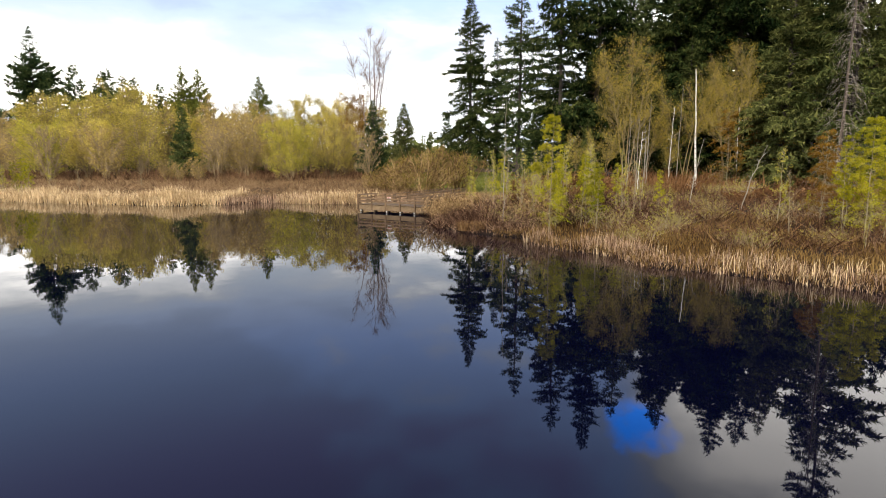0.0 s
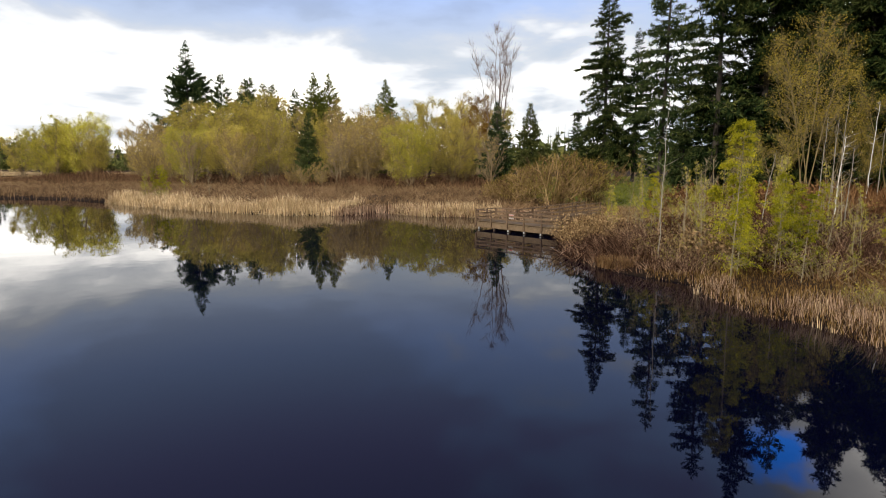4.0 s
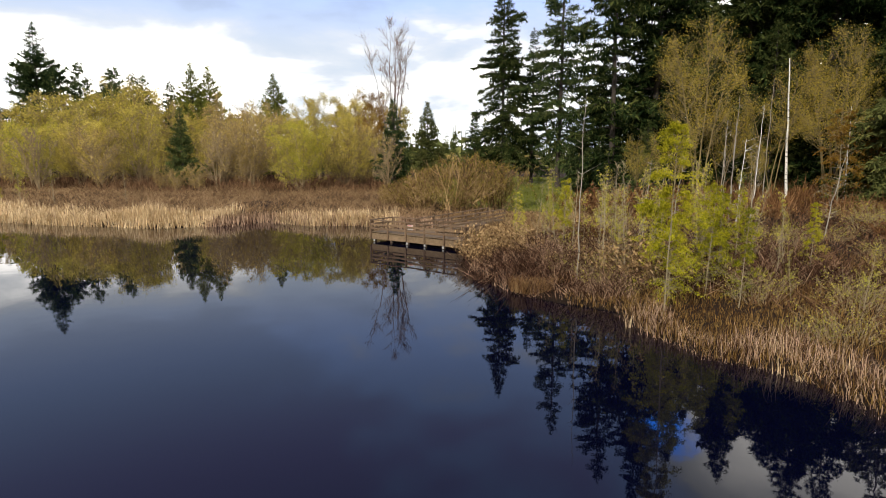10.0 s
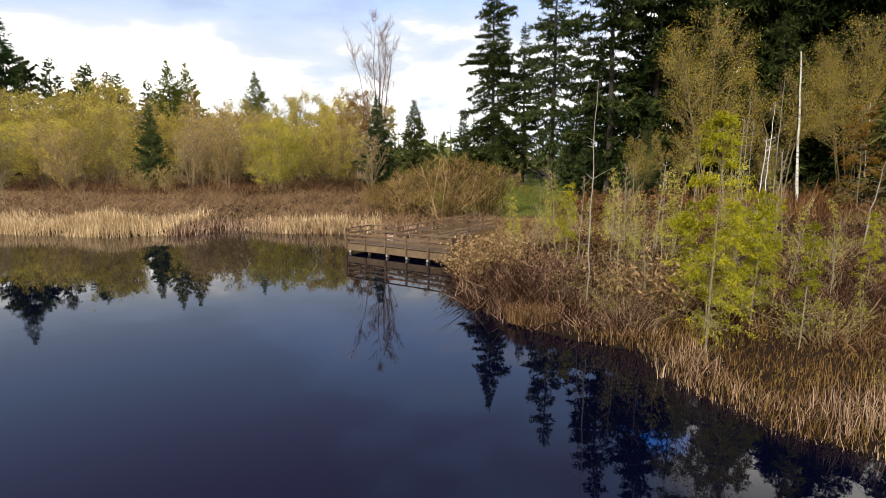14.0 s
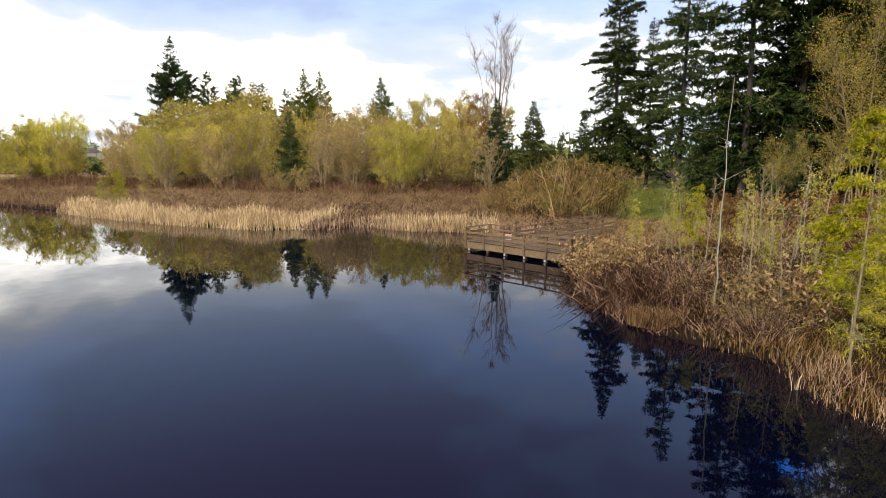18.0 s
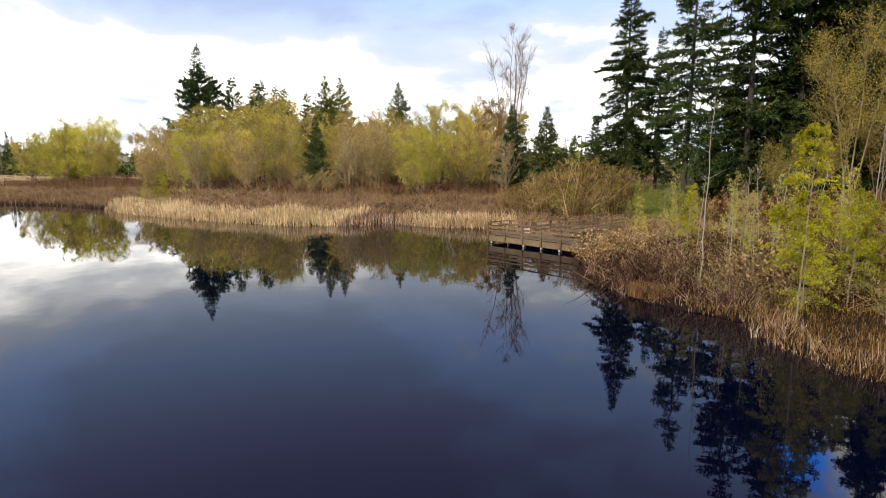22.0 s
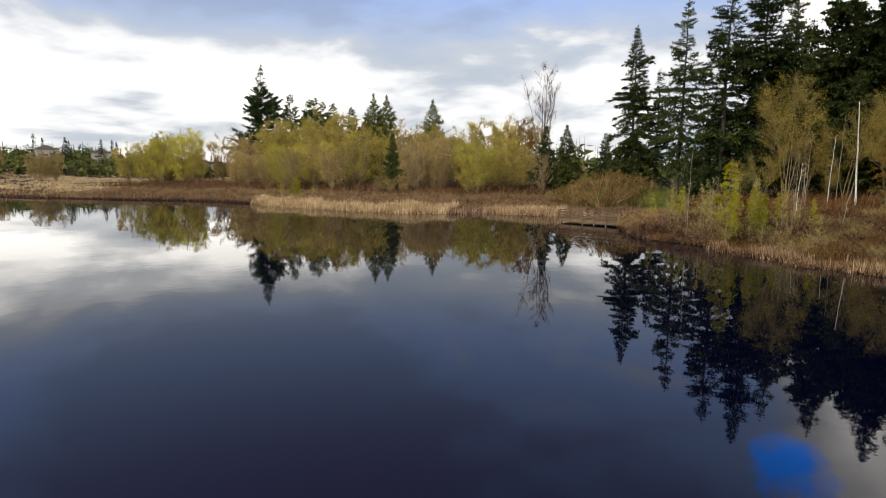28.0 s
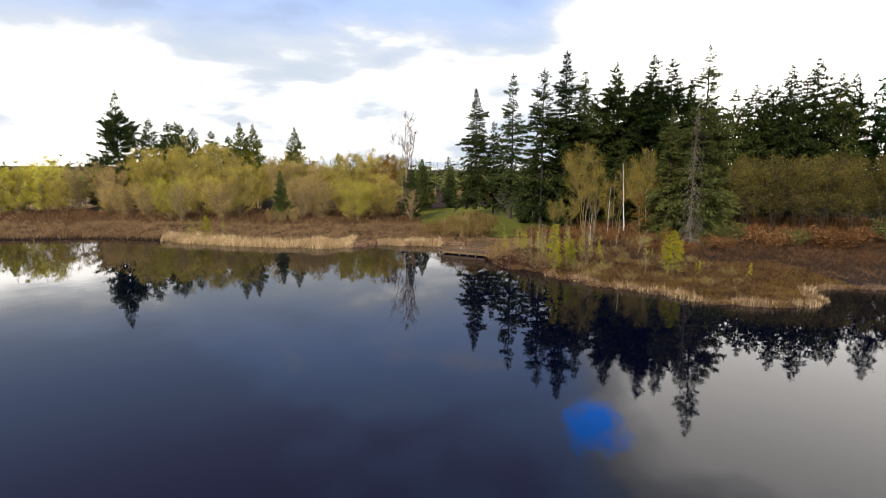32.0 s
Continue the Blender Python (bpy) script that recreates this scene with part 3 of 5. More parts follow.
for key, args in {
    "tall": (11, 34, 0.09, 6.4, NEEDLE_DARK, BARK_DARK, 0.33, 3.9, 0.10, 0.46, 1.9, 0.26, 0.78, 1.25),
    "ragged": (12, 36, 0.10, 6.2, NEEDLE_STAND, BARK_DARK, 0.40, 3.5, 0.18, 0.42, 1.9, 0.36, 0.76, 1.25),
    "loose": (25, 36, 0.12, 6.6, NEEDLE_MID, BARK_DARK, 0.44, 3.5, 0.22, 0.40, 1.9, 0.38, 0.74, 1.25),
    "broad": (13, 34, 0.04, 8.0, NEEDLE_DARK, BARK_DARK, 0.34, 3.9, 0.10, 0.40, 1.7, 0.28, 0.80, 1.35),
    "olive": (14, 34, 0.02, 7.6, NEEDLE_OLIVE, BARK_DARK, 0.36, 3.8, 0.10, 0.42, 1.8, 0.3, 0.85, 1.3),
    "sparse": (24, 34, 0.04, 6.6, NEEDLE_OLIVE, BARK_DARK, 0.38, 3.6, 0.20, 0.30, 1.9, 0.30, 0.82, 1.15),
    "wide": (15, 32, 0.04, 10.6, NEEDLE_MID, BARK_DARK, 0.40, 4.0, 0.04, 0.16, 1.7, 0.16, 1.0, 1.35),
    "spire": (16, 24, 0.03, 8.6, NEEDLE_FRESH, BARK_DARK, 0.34, 4.0, 0.04, 0.02, 1.3, 0.14, 1.05, 1.4),
    "young": (17, 15, 0.03, 3.5, NEEDLE_MID, BARK_DARK, 0.20, 3.8, 0.04, 0.14, 1.9, 0.16, 0.80, 1.25),
    "young_olive": (18, 15, 0.02, 5.0, NEEDLE_OLIVE, BARK_DARK, 0.20, 3.8, 0.04, 0.12, 1.7, 0.14, 0.90, 1.25),
    "belt": (26, 26, 0.05, 7.6, NEEDLE_MID, BARK_DARK, 0.42, 3.6, 0.08, 0.22, 0.9, 0.22, 0.80, 1.8),
    "far": (19, 20, 0.05, 4.4, NEEDLE_DARK, BARK_DARK, 0.78, 3.2, 0.06, 0.2, 0.45, 0.15, 0.9, 2.8),
    "far_olive": (20, 20, 0.10, 4.2, NEEDLE_OLIVE, BARK_DARK, 0.78, 3.2, 0.06, 0.2, 0.45, 0.15, 0.9, 2.8),
    "rear": (22, 34, 0.05, 8.2, NEEDLE_DARK, BARK_DARK, 0.54, 3.4, 0.08, 0.34, 0.8, 0.26, 0.80, 2.2),
    "rear_b": (23, 34, 0.08, 7.2, NEEDLE_STAND, BARK_DARK, 0.50, 3.5, 0.12, 0.30, 0.9, 0.30, 0.80, 2.0),
}.items():
    FIRS[key] = (args[1], *conifer_meshes(*args))
FIRS["dead"] = (27, *snag_meshes(21, 27, BARK_DEAD, BARK_SNAG))

DARK = "tall dark green fir with drooping ragged branches"
for kind, x, y, h in (("tall", 5.2, 103.6, 33.0), ("ragged", 10.0, 106, 25), ("loose", 12.9, 96.2, 35.6), ("ragged", 16.4, 79.7, 34.6), ("young", 19.0, 90, 11),
                      ("tall", 21.8, 81.3, 38.2), ("loose", 27.5, 86, 35), ("broad", 34.0, 85, 36.4), ("broad", 37.0, 80, 31), ("broad", 40.4, 78.4, 37.2), ("broad", 45.5, 80, 36.5),
                      ("rear", 30, 94, 33), ("rear", 38, 92, 35), ("rear", 46, 92, 34), ("tall", 52, 84, 33), ("rear", 33, 76, 19), ("rear", 27, 78, 16), ("rear", 42, 72, 19),
                      ("rear", 36.5, 70, 15), ("tall", 57, 94, 33), ("young", 14.5, 88, 12), ("young", 19.5, 76, 9), ("rear", 48, 70, 24)):
    fir(kind, x, y, h, DARK, "fir stand")
for x, y, h in ((19.6, 97, 20), (25.2, 95, 23), (34.5, 98, 31), (41.5, 90, 32), (50.5, 92, 30), (55, 88, 29), (60, 90, 30)):
    fir("rear", x, y, h, "dark fir filling the back of the stand", "fir stand")
for kind, x, y, h in (("rear_b", 70.3, 97, 33), ("rear", 76.5, 98, 34), ("rear", 81, 100, 34), ("rear_b", 85.9, 104, 35), ("rear", 87.3, 100, 39), ("rear_b", 97.5, 108, 38), ("rear", 91.7, 96, 40.5),
                      ("rear", 104, 104, 38), ("rear_b", 103.7, 98, 37.5), ("rear", 108, 92, 39), ("rear", 68, 102, 31), ("rear", 62, 98, 31), ("rear", 73, 96, 30), ("rear", 83, 94, 32), ("rear_b", 97, 93, 34), ("rear", 116, 88, 38), ("rear_b", 124, 80, 37), ("rear", 130, 70, 36)):
    fir(kind, x, y, h, "tall dark fir rising behind the leafy hedge", "rear fir stand")
fir("sparse", 38.4, 53.4, 34.2, "tall olive-green fir with thin upper crown", "fir stand")
fir("olive", 35.0, 58.0, 24.0, "olive-green fir with low sweeping branches", "fir stand")
fir("olive", 45.0, 60.0, 22.0, "olive-green fir with low sweeping branches", "fir stand")
fir("dead", 34.2, 48.6, 25.2, "dead grey fir trunk with bare drooping branches", "")
fir("wide", -105.6, 147.6, 37.0, "large broad dark fir rising over the far tree belt", turn=60)
for x, y, h in ((-96.8, 150, 28.4), (-94, 158, 27.8), (-89.5, 153, 27.6), (-86.4, 160, 26.6), (-82.0, 165, 25.4), (-77.5, 170, 24.2), (-93, 166, 28)):
    fir("belt", x, y, h, "dark fir behind the far tree belt", "belt firs")
fir("spire", -66.6, 146, 26.8, "pointed olive-green conifer behind the tree belt", "belt firs")
fir("spire", -62.6, 146.5, 26.2, "pointed olive-green conifer behind the tree belt", "belt firs")
fir("spire", -52.0, 161.6, 26.6, "slender pointed conifer behind the tree belt", "belt firs")
fir("young", -43.4, 94.0, 12.4, "young dark green conifer among leafy trees")
fir("young", -12.0, 98.0, 13.6, "young dark conifer at the foot of the bare tree")
fir("young_olive", -8.3, 122.0, 15.0, "cone-shaped olive-green conifer beside the lawn")
fir("young", 1.0, 131.4, 13.6, "dark bushy young conifer on the lawn")
fir("young_olive", -124, 122, 14.0, "green conifer beside a yellow-green clump")
fir("young", -106, 136, 15.0, "dark conifer half hidden in the tree belt")

# ---------------------------------------------------------------- broad-leaved trees
def slivers(buf, a, b, w, r):
    """The finest twigs: single thin facets from a to b."""
    s, _ = side_of(b - a, r)
    V = np.stack([a - s * w, a + s * w, b], 1).reshape(-1, 3)
    buf.add(V, np.arange(len(V)).reshape(-1, 3))


def leafy_meshes(seed, h, spread, stems, leaf, bark, n_leaf, leaf_size=0.16, boughs=13, sub=7, t0=0.16, rise=0.75, tw=0.010, trunk_r=0.010, rag=0.22, fluff=0.20, dome=True, foot=0.05):
    """Stems and leaves of a many-stemmed tree: stems fan out from the foot, boughs sweep upwards from them and break into twigs that hold the leaves."""
    r = np.random.default_rng(seed)
    tb, cb = Buf(), Buf()
    n = 9
    t = np.linspace(0, 1, n)
    O, D, LN, R0 = [], [], [], []
    for s in range(stems):
        a = 2 * np.pi * s / stems + r.normal(0, 0.5)
        q = math.sqrt(r.random()) if stems > 1 else 0.1
        reach = spread * 0.70 * q
        hh = h * (0.90 - 0.26 * q * q) * r.uniform(0.90, 1.0)
        pts = np.column_stack([np.cos(a) * reach * t ** 1.3, np.sin(a) * reach * t ** 1.3, hh * t]) + np.cumsum(r.normal(0, 0.008 * h, (n, 3)), 0) * [1, 1, 0.1] * t[:, None]
        pts[:, :2] += r.normal(0, foot * spread, 2)
        tube(tb, pts, (trunk_r * hh) * (1 - t) ** 0.8 * (1.3 if stems == 1 else 0.75) + 0.012, 5)
        f = r.uniform(t0, 0.98, boughs)
        o = np.stack([np.interp(f, t, pts[:, c]) for c in range(3)], 1)
        ba = np.where(r.random(boughs) < 0.45, a + r.normal(0, 0.7, boughs), r.uniform(0, 6.28, boughs))
        up = rise * r.uniform(0.5, 1.5, boughs) + 0.5 * f
        O.append(o)
        D.append(unit(np.column_stack([np.cos(ba), np.sin(ba), up])))
        LN.append(r.uniform(0.5, 1.0, boughs) * spread * 0.80 * (1.16 - f) ** 0.45 * (1 + rag * r.uniform(-1, 1)))
    O, D, LN = np.concatenate(O), np.concatenate(D), np.concatenate(LN)
    mid = O + D * (LN * 0.5)[:, None] + r.normal(0, 0.05, O.shape) * LN[:, None] - np.array([0, 0, 0.04]) * LN[:, None]
    end = O + D * LN[:, None] + np.array([0, 0, 0.10]) * LN[:, None]
    twigs(tb, O, mid + (mid - O) * 0.1, 0.010 + 0.007 * LN, r)
    twigs(tb, mid, end, 0.007 + 0.0045 * LN, r)
    k = np.repeat(np.arange(len(O)), sub)
    f = r.uniform(0.2, 1.0, (len(k), 1))
    s0 = np.where(f < 0.5, O[k] + (mid - O)[k] * f * 2, mid[k] + (end - mid)[k] * (f - 0.5) * 2)
    sd = unit(D[k] + r.normal(0, 0.42, (len(k), 3)) + [0, 0, 0.30])
    sl = (LN[k] * 0.42 * (1.2 - f[:, 0]) + 0.02 * h) * r.uniform(0.6, 1.3, len(k))
    s1 = s0 + sd * sl[:, None]
    if dome:
        for a in (s1, s0):
            lid = h * (0.97 - 0.40 * np.minimum(np.hypot(a[:, 0], a[:, 1]) / spread, 1.3) ** 2.2) - np.abs(r.normal(0, 0.05 * h, len(a)))
            a[:, 2] = np.where(a[:, 2] > lid, lid, a[:, 2])
    twigs(tb, s0, s1, tw * 1.2, r)
    j = np.repeat(np.arange(len(k)), 3)
    g = r.uniform(0.15, 1.0, (len(j), 1))
    w0 = s0[j] * (1 - g) + s1[j] * g
    w1 = w0 + unit(sd[j] + r.normal(0, 0.5, (len(j), 3)) + [0, 0, 0.35]) * r.uniform(0.5, 1.25, (len(j), 1)) * 0.045 * h
    slivers(tb, w0, w1, tw, r)
    if not n_leaf:
        return tb.mesh("stem", bark), None
    # boughs differ in how well they still hold their leaves
    full = (0.25 + r.random(len(O)))[k][j] * r.uniform(0.3, 1.0, len(j))
    m = r.choice(len(j), n_leaf, p=full / full.sum())
    g = r.uniform(0.0, 1.1, (n_leaf, 1))
    leaves(cb, w0[m] * (1 - g) + w1[m] * g + r.normal(0, fluff, (n_leaf, 3)), leaf_size, r, 0.3, 1.6, True)
    return tb.mesh("stem", bark), cb.mesh("crown", leaf)


LEAFY = {}
for key, args in {
    "gold": (31, 15, 5.6, 9, LEAF_GOLD, BARK_TWIG, 12000, 0.14, 14, 8, 0.06, 0.6, 0.016),
    "gold_b": (32, 15, 6.6, 11, LEAF_GOLD, BARK_TWIG, 12500, 0.14, 14, 8, 0.06, 0.6, 0.016),
    "green": (33, 12, 6.4, 11, LEAF_GREEN, BARK_TWIG, 12000, 0.135, 14, 8, 0.03, 0.5, 0.014),
    "tan": (34, 14, 5.4, 9, LEAF_TAN, BARK_TWIG, 5600, 0.14, 14, 10, 0.08, 0.65, 0.018),
    "tan_b": (35, 12, 5.8, 10, LEAF_TAN, BARK_TWIG, 5200, 0.14, 14, 10, 0.05, 0.6, 0.018),
    "olive": (36, 15, 5.0, 5, LEAF_ALDER, BARK_ALDER, 13000, 0.066, 26, 9, 0.36, 0.8, 0.007, 0.006, 0.35, 0.22),
    "alder_b": (40, 15, 4.0, 3, LEAF_ALDER, BARK_ALDER, 7000, 0.066, 26, 9, 0.36, 0.8, 0.007, 0.006, 0.35, 0.22),
    "yellow": (42, 15, 6.4, 9, LEAF_YELLOW, BARK_TWIG, 11000, 0.155, 14, 8, 0.06, 0.6, 0.016),
    "rusty": (41, 15, 3.6, 4, LEAF_RUST, BARK_TWIG, 4200, 0.16, 16, 8, 0.35),
    "hedge": (39, 15, 7.0, 6, LEAF_OLIVE, BARK_DARK, 8600, 0.17, 22, 8, 0.22, 0.7, 0.016, 0.006, 0.35, 0.25),
    "hedge_b": (43, 15, 6.6, 6, LEAF_HEDGE, BARK_DARK, 7600, 0.16, 22, 8, 0.22, 0.7, 0.016, 0.006, 0.35, 0.25),
    "bare": (37, 9, 3.6, 7, LEAF_TAN, BARK_TWIG, 300, 0.12, 10, 9, 0.12, 0.9, 0.020),
    "brown": (38, 10, 5.2, 9, LEAF_TAN, BARK_TWIG, 3600, 0.14, 13, 9, 0.04, 0.6, 0.018),
}.items():
    LEAFY[key] = (args[1], *leafy_meshes(*args))


def leafy(kind, x, y, h, label, group="", name="alder_tree"):
    kh, stem, crown = LEAFY[kind]
    e = empty(name, x, y, gz(x, y) - 0.1, label, "tree", group, rng.uniform(0, 360), h / kh)
    child("stem", stem, e)
    if crown:
        child("crown", crown, e)
    return e


LBL = {"yellow": "bright yellow-leaved bushy tree", "gold": "many-stemmed tree with thin yellow-green autumn leaves", "gold_b": "broad many-stemmed tree with yellow-green leaves",
       "green": "rounded bushy tree in fresh green leaf", "tan": "many-stemmed tree with sparse tan-brown leaves", "tan_b": "bushy half-bare tree with tan twigs",
       "olive": "slender tree with sparse olive-gold leaves", "bare": "leafless pale grey many-stemmed tree", "hedge": "dense olive hedge tree", "alder_b": "slender alder with few olive-gold leaves", "brown": "low half-bare brown bushy tree"}
for kind, x, y, h in (("gold", -86.6, 122, 17), ("gold_b", -89.5, 132, 17.5), ("gold", -78.8, 135, 21), ("gold_b", -68.2, 128, 18.4), ("gold", -86.3, 138, 18),
                      ("tan", -66.4, 134, 16), ("tan", -50.4, 126, 16), ("gold", -46.6, 132, 16), ("tan", -40.1, 128, 14.8), ("gold_b", -30.5, 124, 16),
                      ("gold", -37.6, 136, 15.6), ("tan", -22.6, 130, 17), ("gold", -19.1, 134, 18), ("gold_b", -24.7, 126, 15), ("tan", -52.4, 138, 16),
                      ("brown", -100.8, 128, 12.6), ("tan", -111.7, 134, 13.6), ("gold", -57.6, 130, 15), ("gold_b", -75, 122, 15), ("tan", -95, 122, 13)):
    leafy(kind, x, y, h * 1.14, LBL[kind], "far tree belt")
for kind, x, y, h in (("green", -72.0, 101, 11.5), ("gold", -64.5, 102, 12.5), ("brown", -59, 98, 9.5), ("gold_b", -56.0, 104, 13), ("tan_b", -40.0, 101, 10.5), ("tan", -37.5, 104, 12.5),
                      ("brown", -34.0, 97, 9), ("green", -25.0, 93, 10.5), ("gold", -29.0, 102, 12), ("gold_b", -19.5, 98, 11), ("bare", -12.2, 92, 8), ("brown", -18.0, 103, 10),
                      ("brown", -80.0, 106, 8.5), ("brown", -86.0, 108, 7.5), ("tan_b", -92.0, 112, 9), ("bare", -67.5, 96, 9.5), ("bare", -38.5, 95, 8.5)):
    leafy(kind, x, y, h * 1.14, LBL[kind], "far tree belt")
for kind, x, y, h in (("yellow", -115.5, 113, 15.5), ("yellow", -110, 116, 15.5), ("green", -121, 115, 13.5), ("yellow", -113, 121, 16.5), ("gold", -106.5, 115, 13), ("yellow", -125, 124, 14), ("gold", -131, 118, 13)):
    leafy(kind, x, y, h, LBL[kind], "clump on the far shore")
for kind, x, y, h in (("alder_b", 19.4, 68, 10.0), ("olive", 22.7, 70, 19.2), ("alder_b", 25.4, 71, 13.0), ("alder_b", 16.8, 70, 9.0), ("alder_b", 27.4, 68, 8.0), ("alder_b", 29.6, 69, 18.0),
                      ("alder_b", 33.4, 66, 16.5), ("olive", 35.4, 68, 17.5), ("alder_b", 40, 66, 14.5)):
    leafy(kind, x, y, h, LBL[kind], "alders before the firs")
for kind, x, y, h in (("hedge", 50.0, 66, 15.2), ("hedge_b", 54.5, 64, 15.5), ("hedge", 58.5, 62, 16), ("hedge_b", 62.8, 60, 16.4), ("hedge", 67, 60, 16), ("hedge_b", 71.5, 58, 15.8),
                      ("hedge", 76, 57, 16.3), ("hedge", 56, 70, 16), ("hedge_b", 65, 68, 16.5), ("hedge", 74, 66, 16.5), ("hedge_b", 82, 54, 16), ("hedge", 88, 48, 15), ("hedge", 95, 40, 15)):
    leafy(kind, x, y, h, "leafy olive-gold tree in a dense hedge", "hedge trees")

for x, y, h in ((-42.6, 90.5, 3.6), (-45.0, 91.5, 4.2), (-40.0, 91.0, 4.4)):
    leafy("brown", x, y, h, "low half-bare shrubby tree before the young conifer", "far tree belt")
for x, y, h in ((-5, 142, 6), (4, 146, 7), (14, 141, 6), (26, 142, 7)):
    leafy("brown", x, y, h, "half-bare brown bush beyond the lawn", "bushes beyond the lawn", "lawn_bush")
leafy("rusty", -18.0, 116, 17.5, "tall tree with orange-brown autumn leaves beside the bare tree")

# tall bare tree
st, _ = leafy_meshes(51, 32.0, 5.2, 6, LEAF_TAN, BARK_BARE, 0, 0.1, 12, 7, 0.50, 1.0, 0.020, 0.008, 0.3, 0.2, False)
e = empty("bare_tree", -13.0, 107.5, gz(-13.0, 107.5) - 0.1, "tall leafless pale tree with upswept fine branches", "tree")
child("stem", st, e)

# ---------------------------------------------------------------- dock
AX, AY, DECK = -7.75, 51.1, 0.70
UX, UY = 0.826, -0.564
dock = empty("dock", AX, AY, 0, "weathered brown timber viewing dock with railings", "dock", turn=math.degrees(math.atan2(UY, UX)))
LEN, DEEP = 8.2, 2.25
for k in range(6):
    for y in (0.12, DEEP - 0.12):
        bm = bmesh.new()
        bmesh.ops.create_cone(bm, segments=10, radius1=0.11, radius2=0.10, depth=2.0, cap_ends=True, matrix=Matrix.Translation((0.25 + k * 1.54, y, -0.55)))
        part("pile", bm, PILE, dock)


def rail_run(parent, p, q, spacing, z0, z1):
    """A railing from p to q: a flat top board that carries its posts and two lower rails."""
    p, q = Vector(p), Vector(q)
    L = (q - p).length
    n = max(1, round(L / spacing))
    turn = Matrix.Rotation(math.atan2(q.y - p.y, q.x - p.x), 4, "Z")
    slope = Matrix.Rotation(-math.atan2(z1 - z0, L), 4, "Y")
    mid, zm = (p + q) / 2, (z0 + z1) / 2
    railing = box_part("railing", (mid.x, mid.y, zm + 0.86), (L + 0.12, 0.16, 0.055), TIMBER, parent, rot=turn @ slope)
    for k in range(n + 1):
        c = p.lerp(q, k / n)
        box_part("post", (c.x, c.y, z0 + (z1 - z0) * k / n + 0.22), (0.11, 0.10, 1.30), TIMBER, railing, rot=turn)
    for dz in (0.26, 0.54):
        box_part("rail", (mid.x, mid.y, zm + dz), (L, 0.045, 0.125), TIMBER, railing, rot=turn @ slope)


for k in range(round(LEN / 0.145)):
    box_part("plank", (0.0725 + k * 0.145, DEEP / 2, DECK - 0.02), (0.137, DEEP + 0.06, 0.04), TIMBER_PALE, dock, bevel=0.004)
box_part("fascia", (LEN / 2, -0.035, DECK - 0.30), (LEN + 0.1, 0.05, 0.42), TIMBER_PALE, dock)
box_part("fascia", (LEN / 2, DEEP + 0.035, DECK - 0.30), (LEN + 0.1, 0.05, 0.42), TIMBER_PALE, dock)
box_part("fascia", (-0.035, DEEP / 2, DECK - 0.30), (0.05, DEEP, 0.42), TIMBER_PALE, dock)
box_part("fascia", (LEN + 0.035, DEEP / 2, DECK - 0.30), (0.05, DEEP, 0.42), TIMBER_PALE, dock)
for y in (0.5, 1.1, 1.7):
    box_part("joist", (LEN / 2, y, DECK - 0.16), (LEN - 0.1, 0.06, 0.22), TIMBER, dock)
rail_run(dock, (0.0, -0.115, 0), (LEN, -0.115, 0), 1.64, DECK, DECK)
rail_run(dock, (0.02, 0.12, 0), (0.02, DEEP, 0), 1.1, DECK, DECK)
rail_run(dock, (LEN - 0.02, 0.12, 0), (LEN - 0.02, DEEP, 0), 1.1, DECK, DECK)
rail_run(dock, (0.12, DEEP, 0), (2.3, DEEP, 0), 1.1, DECK, DECK)
rail_run(dock, (4.25, DEEP, 0), (LEN - 0.1, DEEP, 0), 1.5, DECK, DECK)
for k in (0, 2, 3, 4):
    box_part("bracket", (0.25 + k * 1.54, -0.02, 0.10), (0.13, 0.05, 0.14), STEEL, dock, "pale metal pile bracket", bevel=0.005)
# sloping gangway to the bank
gang = empty("gangway", -4.6, 51.7, 0, "sloping weathered timber gangway with handrails to the bank", "walkway", turn=math.degrees(math.atan2(0.775, 0.63)))
GL = 8.6
for k in range(round(GL / 0.145)):
    f = (k + 0.5) * 0.145
    box_part("plank", (f + 0.05, -0.95, DECK - 0.02 + 0.035 * f), (0.137, 1.86, 0.04), TIMBER_PALE, gang, bevel=0.004)
for y in (-0.08, -1.82):
    box_part("beam", (GL / 2, y, DECK - 0.17 + 0.035 * GL / 2), (GL, 0.08, 0.24), TIMBER, gang, rot=Matrix.Rotation(-0.035, 4, "Y"))
    rail_run(gang, (0.15, y, 0), (GL, y, 0), 1.7, DECK + 0.005, DECK + 0.3)
    for k in range(5):
        box_part("pile", (0.8 + k * 1.75, y, -0.2 + 0.03 * k), (0.13, 0.13, 1.3), PILE, gang)
# notice on the front rail
sign = empty("notice_sign", AX + UX * 3.62 + 0.564 * 0.0, AY + UY * 3.62 + 0.826 * 0.0, 1.06, "small white notice board with red and grey lines", "sign", turn=math.degrees(math.atan2(UY, UX)))
board = box_part("board", (0, -0.02, 0.18), (0.46, 0.02, 0.34), SIGN_WHITE, sign, bevel=0.004)
box_part("red_bar", (0, -0.034, 0.29), (0.38, 0.006, 0.05), SIGN_RED, board, bevel=0)
for k in range(3):
    box_part("text_bar", (0, -0.034, 0.21 - 0.07 * k), (0.34, 0.006, 0.02), HOUSE_ROOF, board, bevel=0)

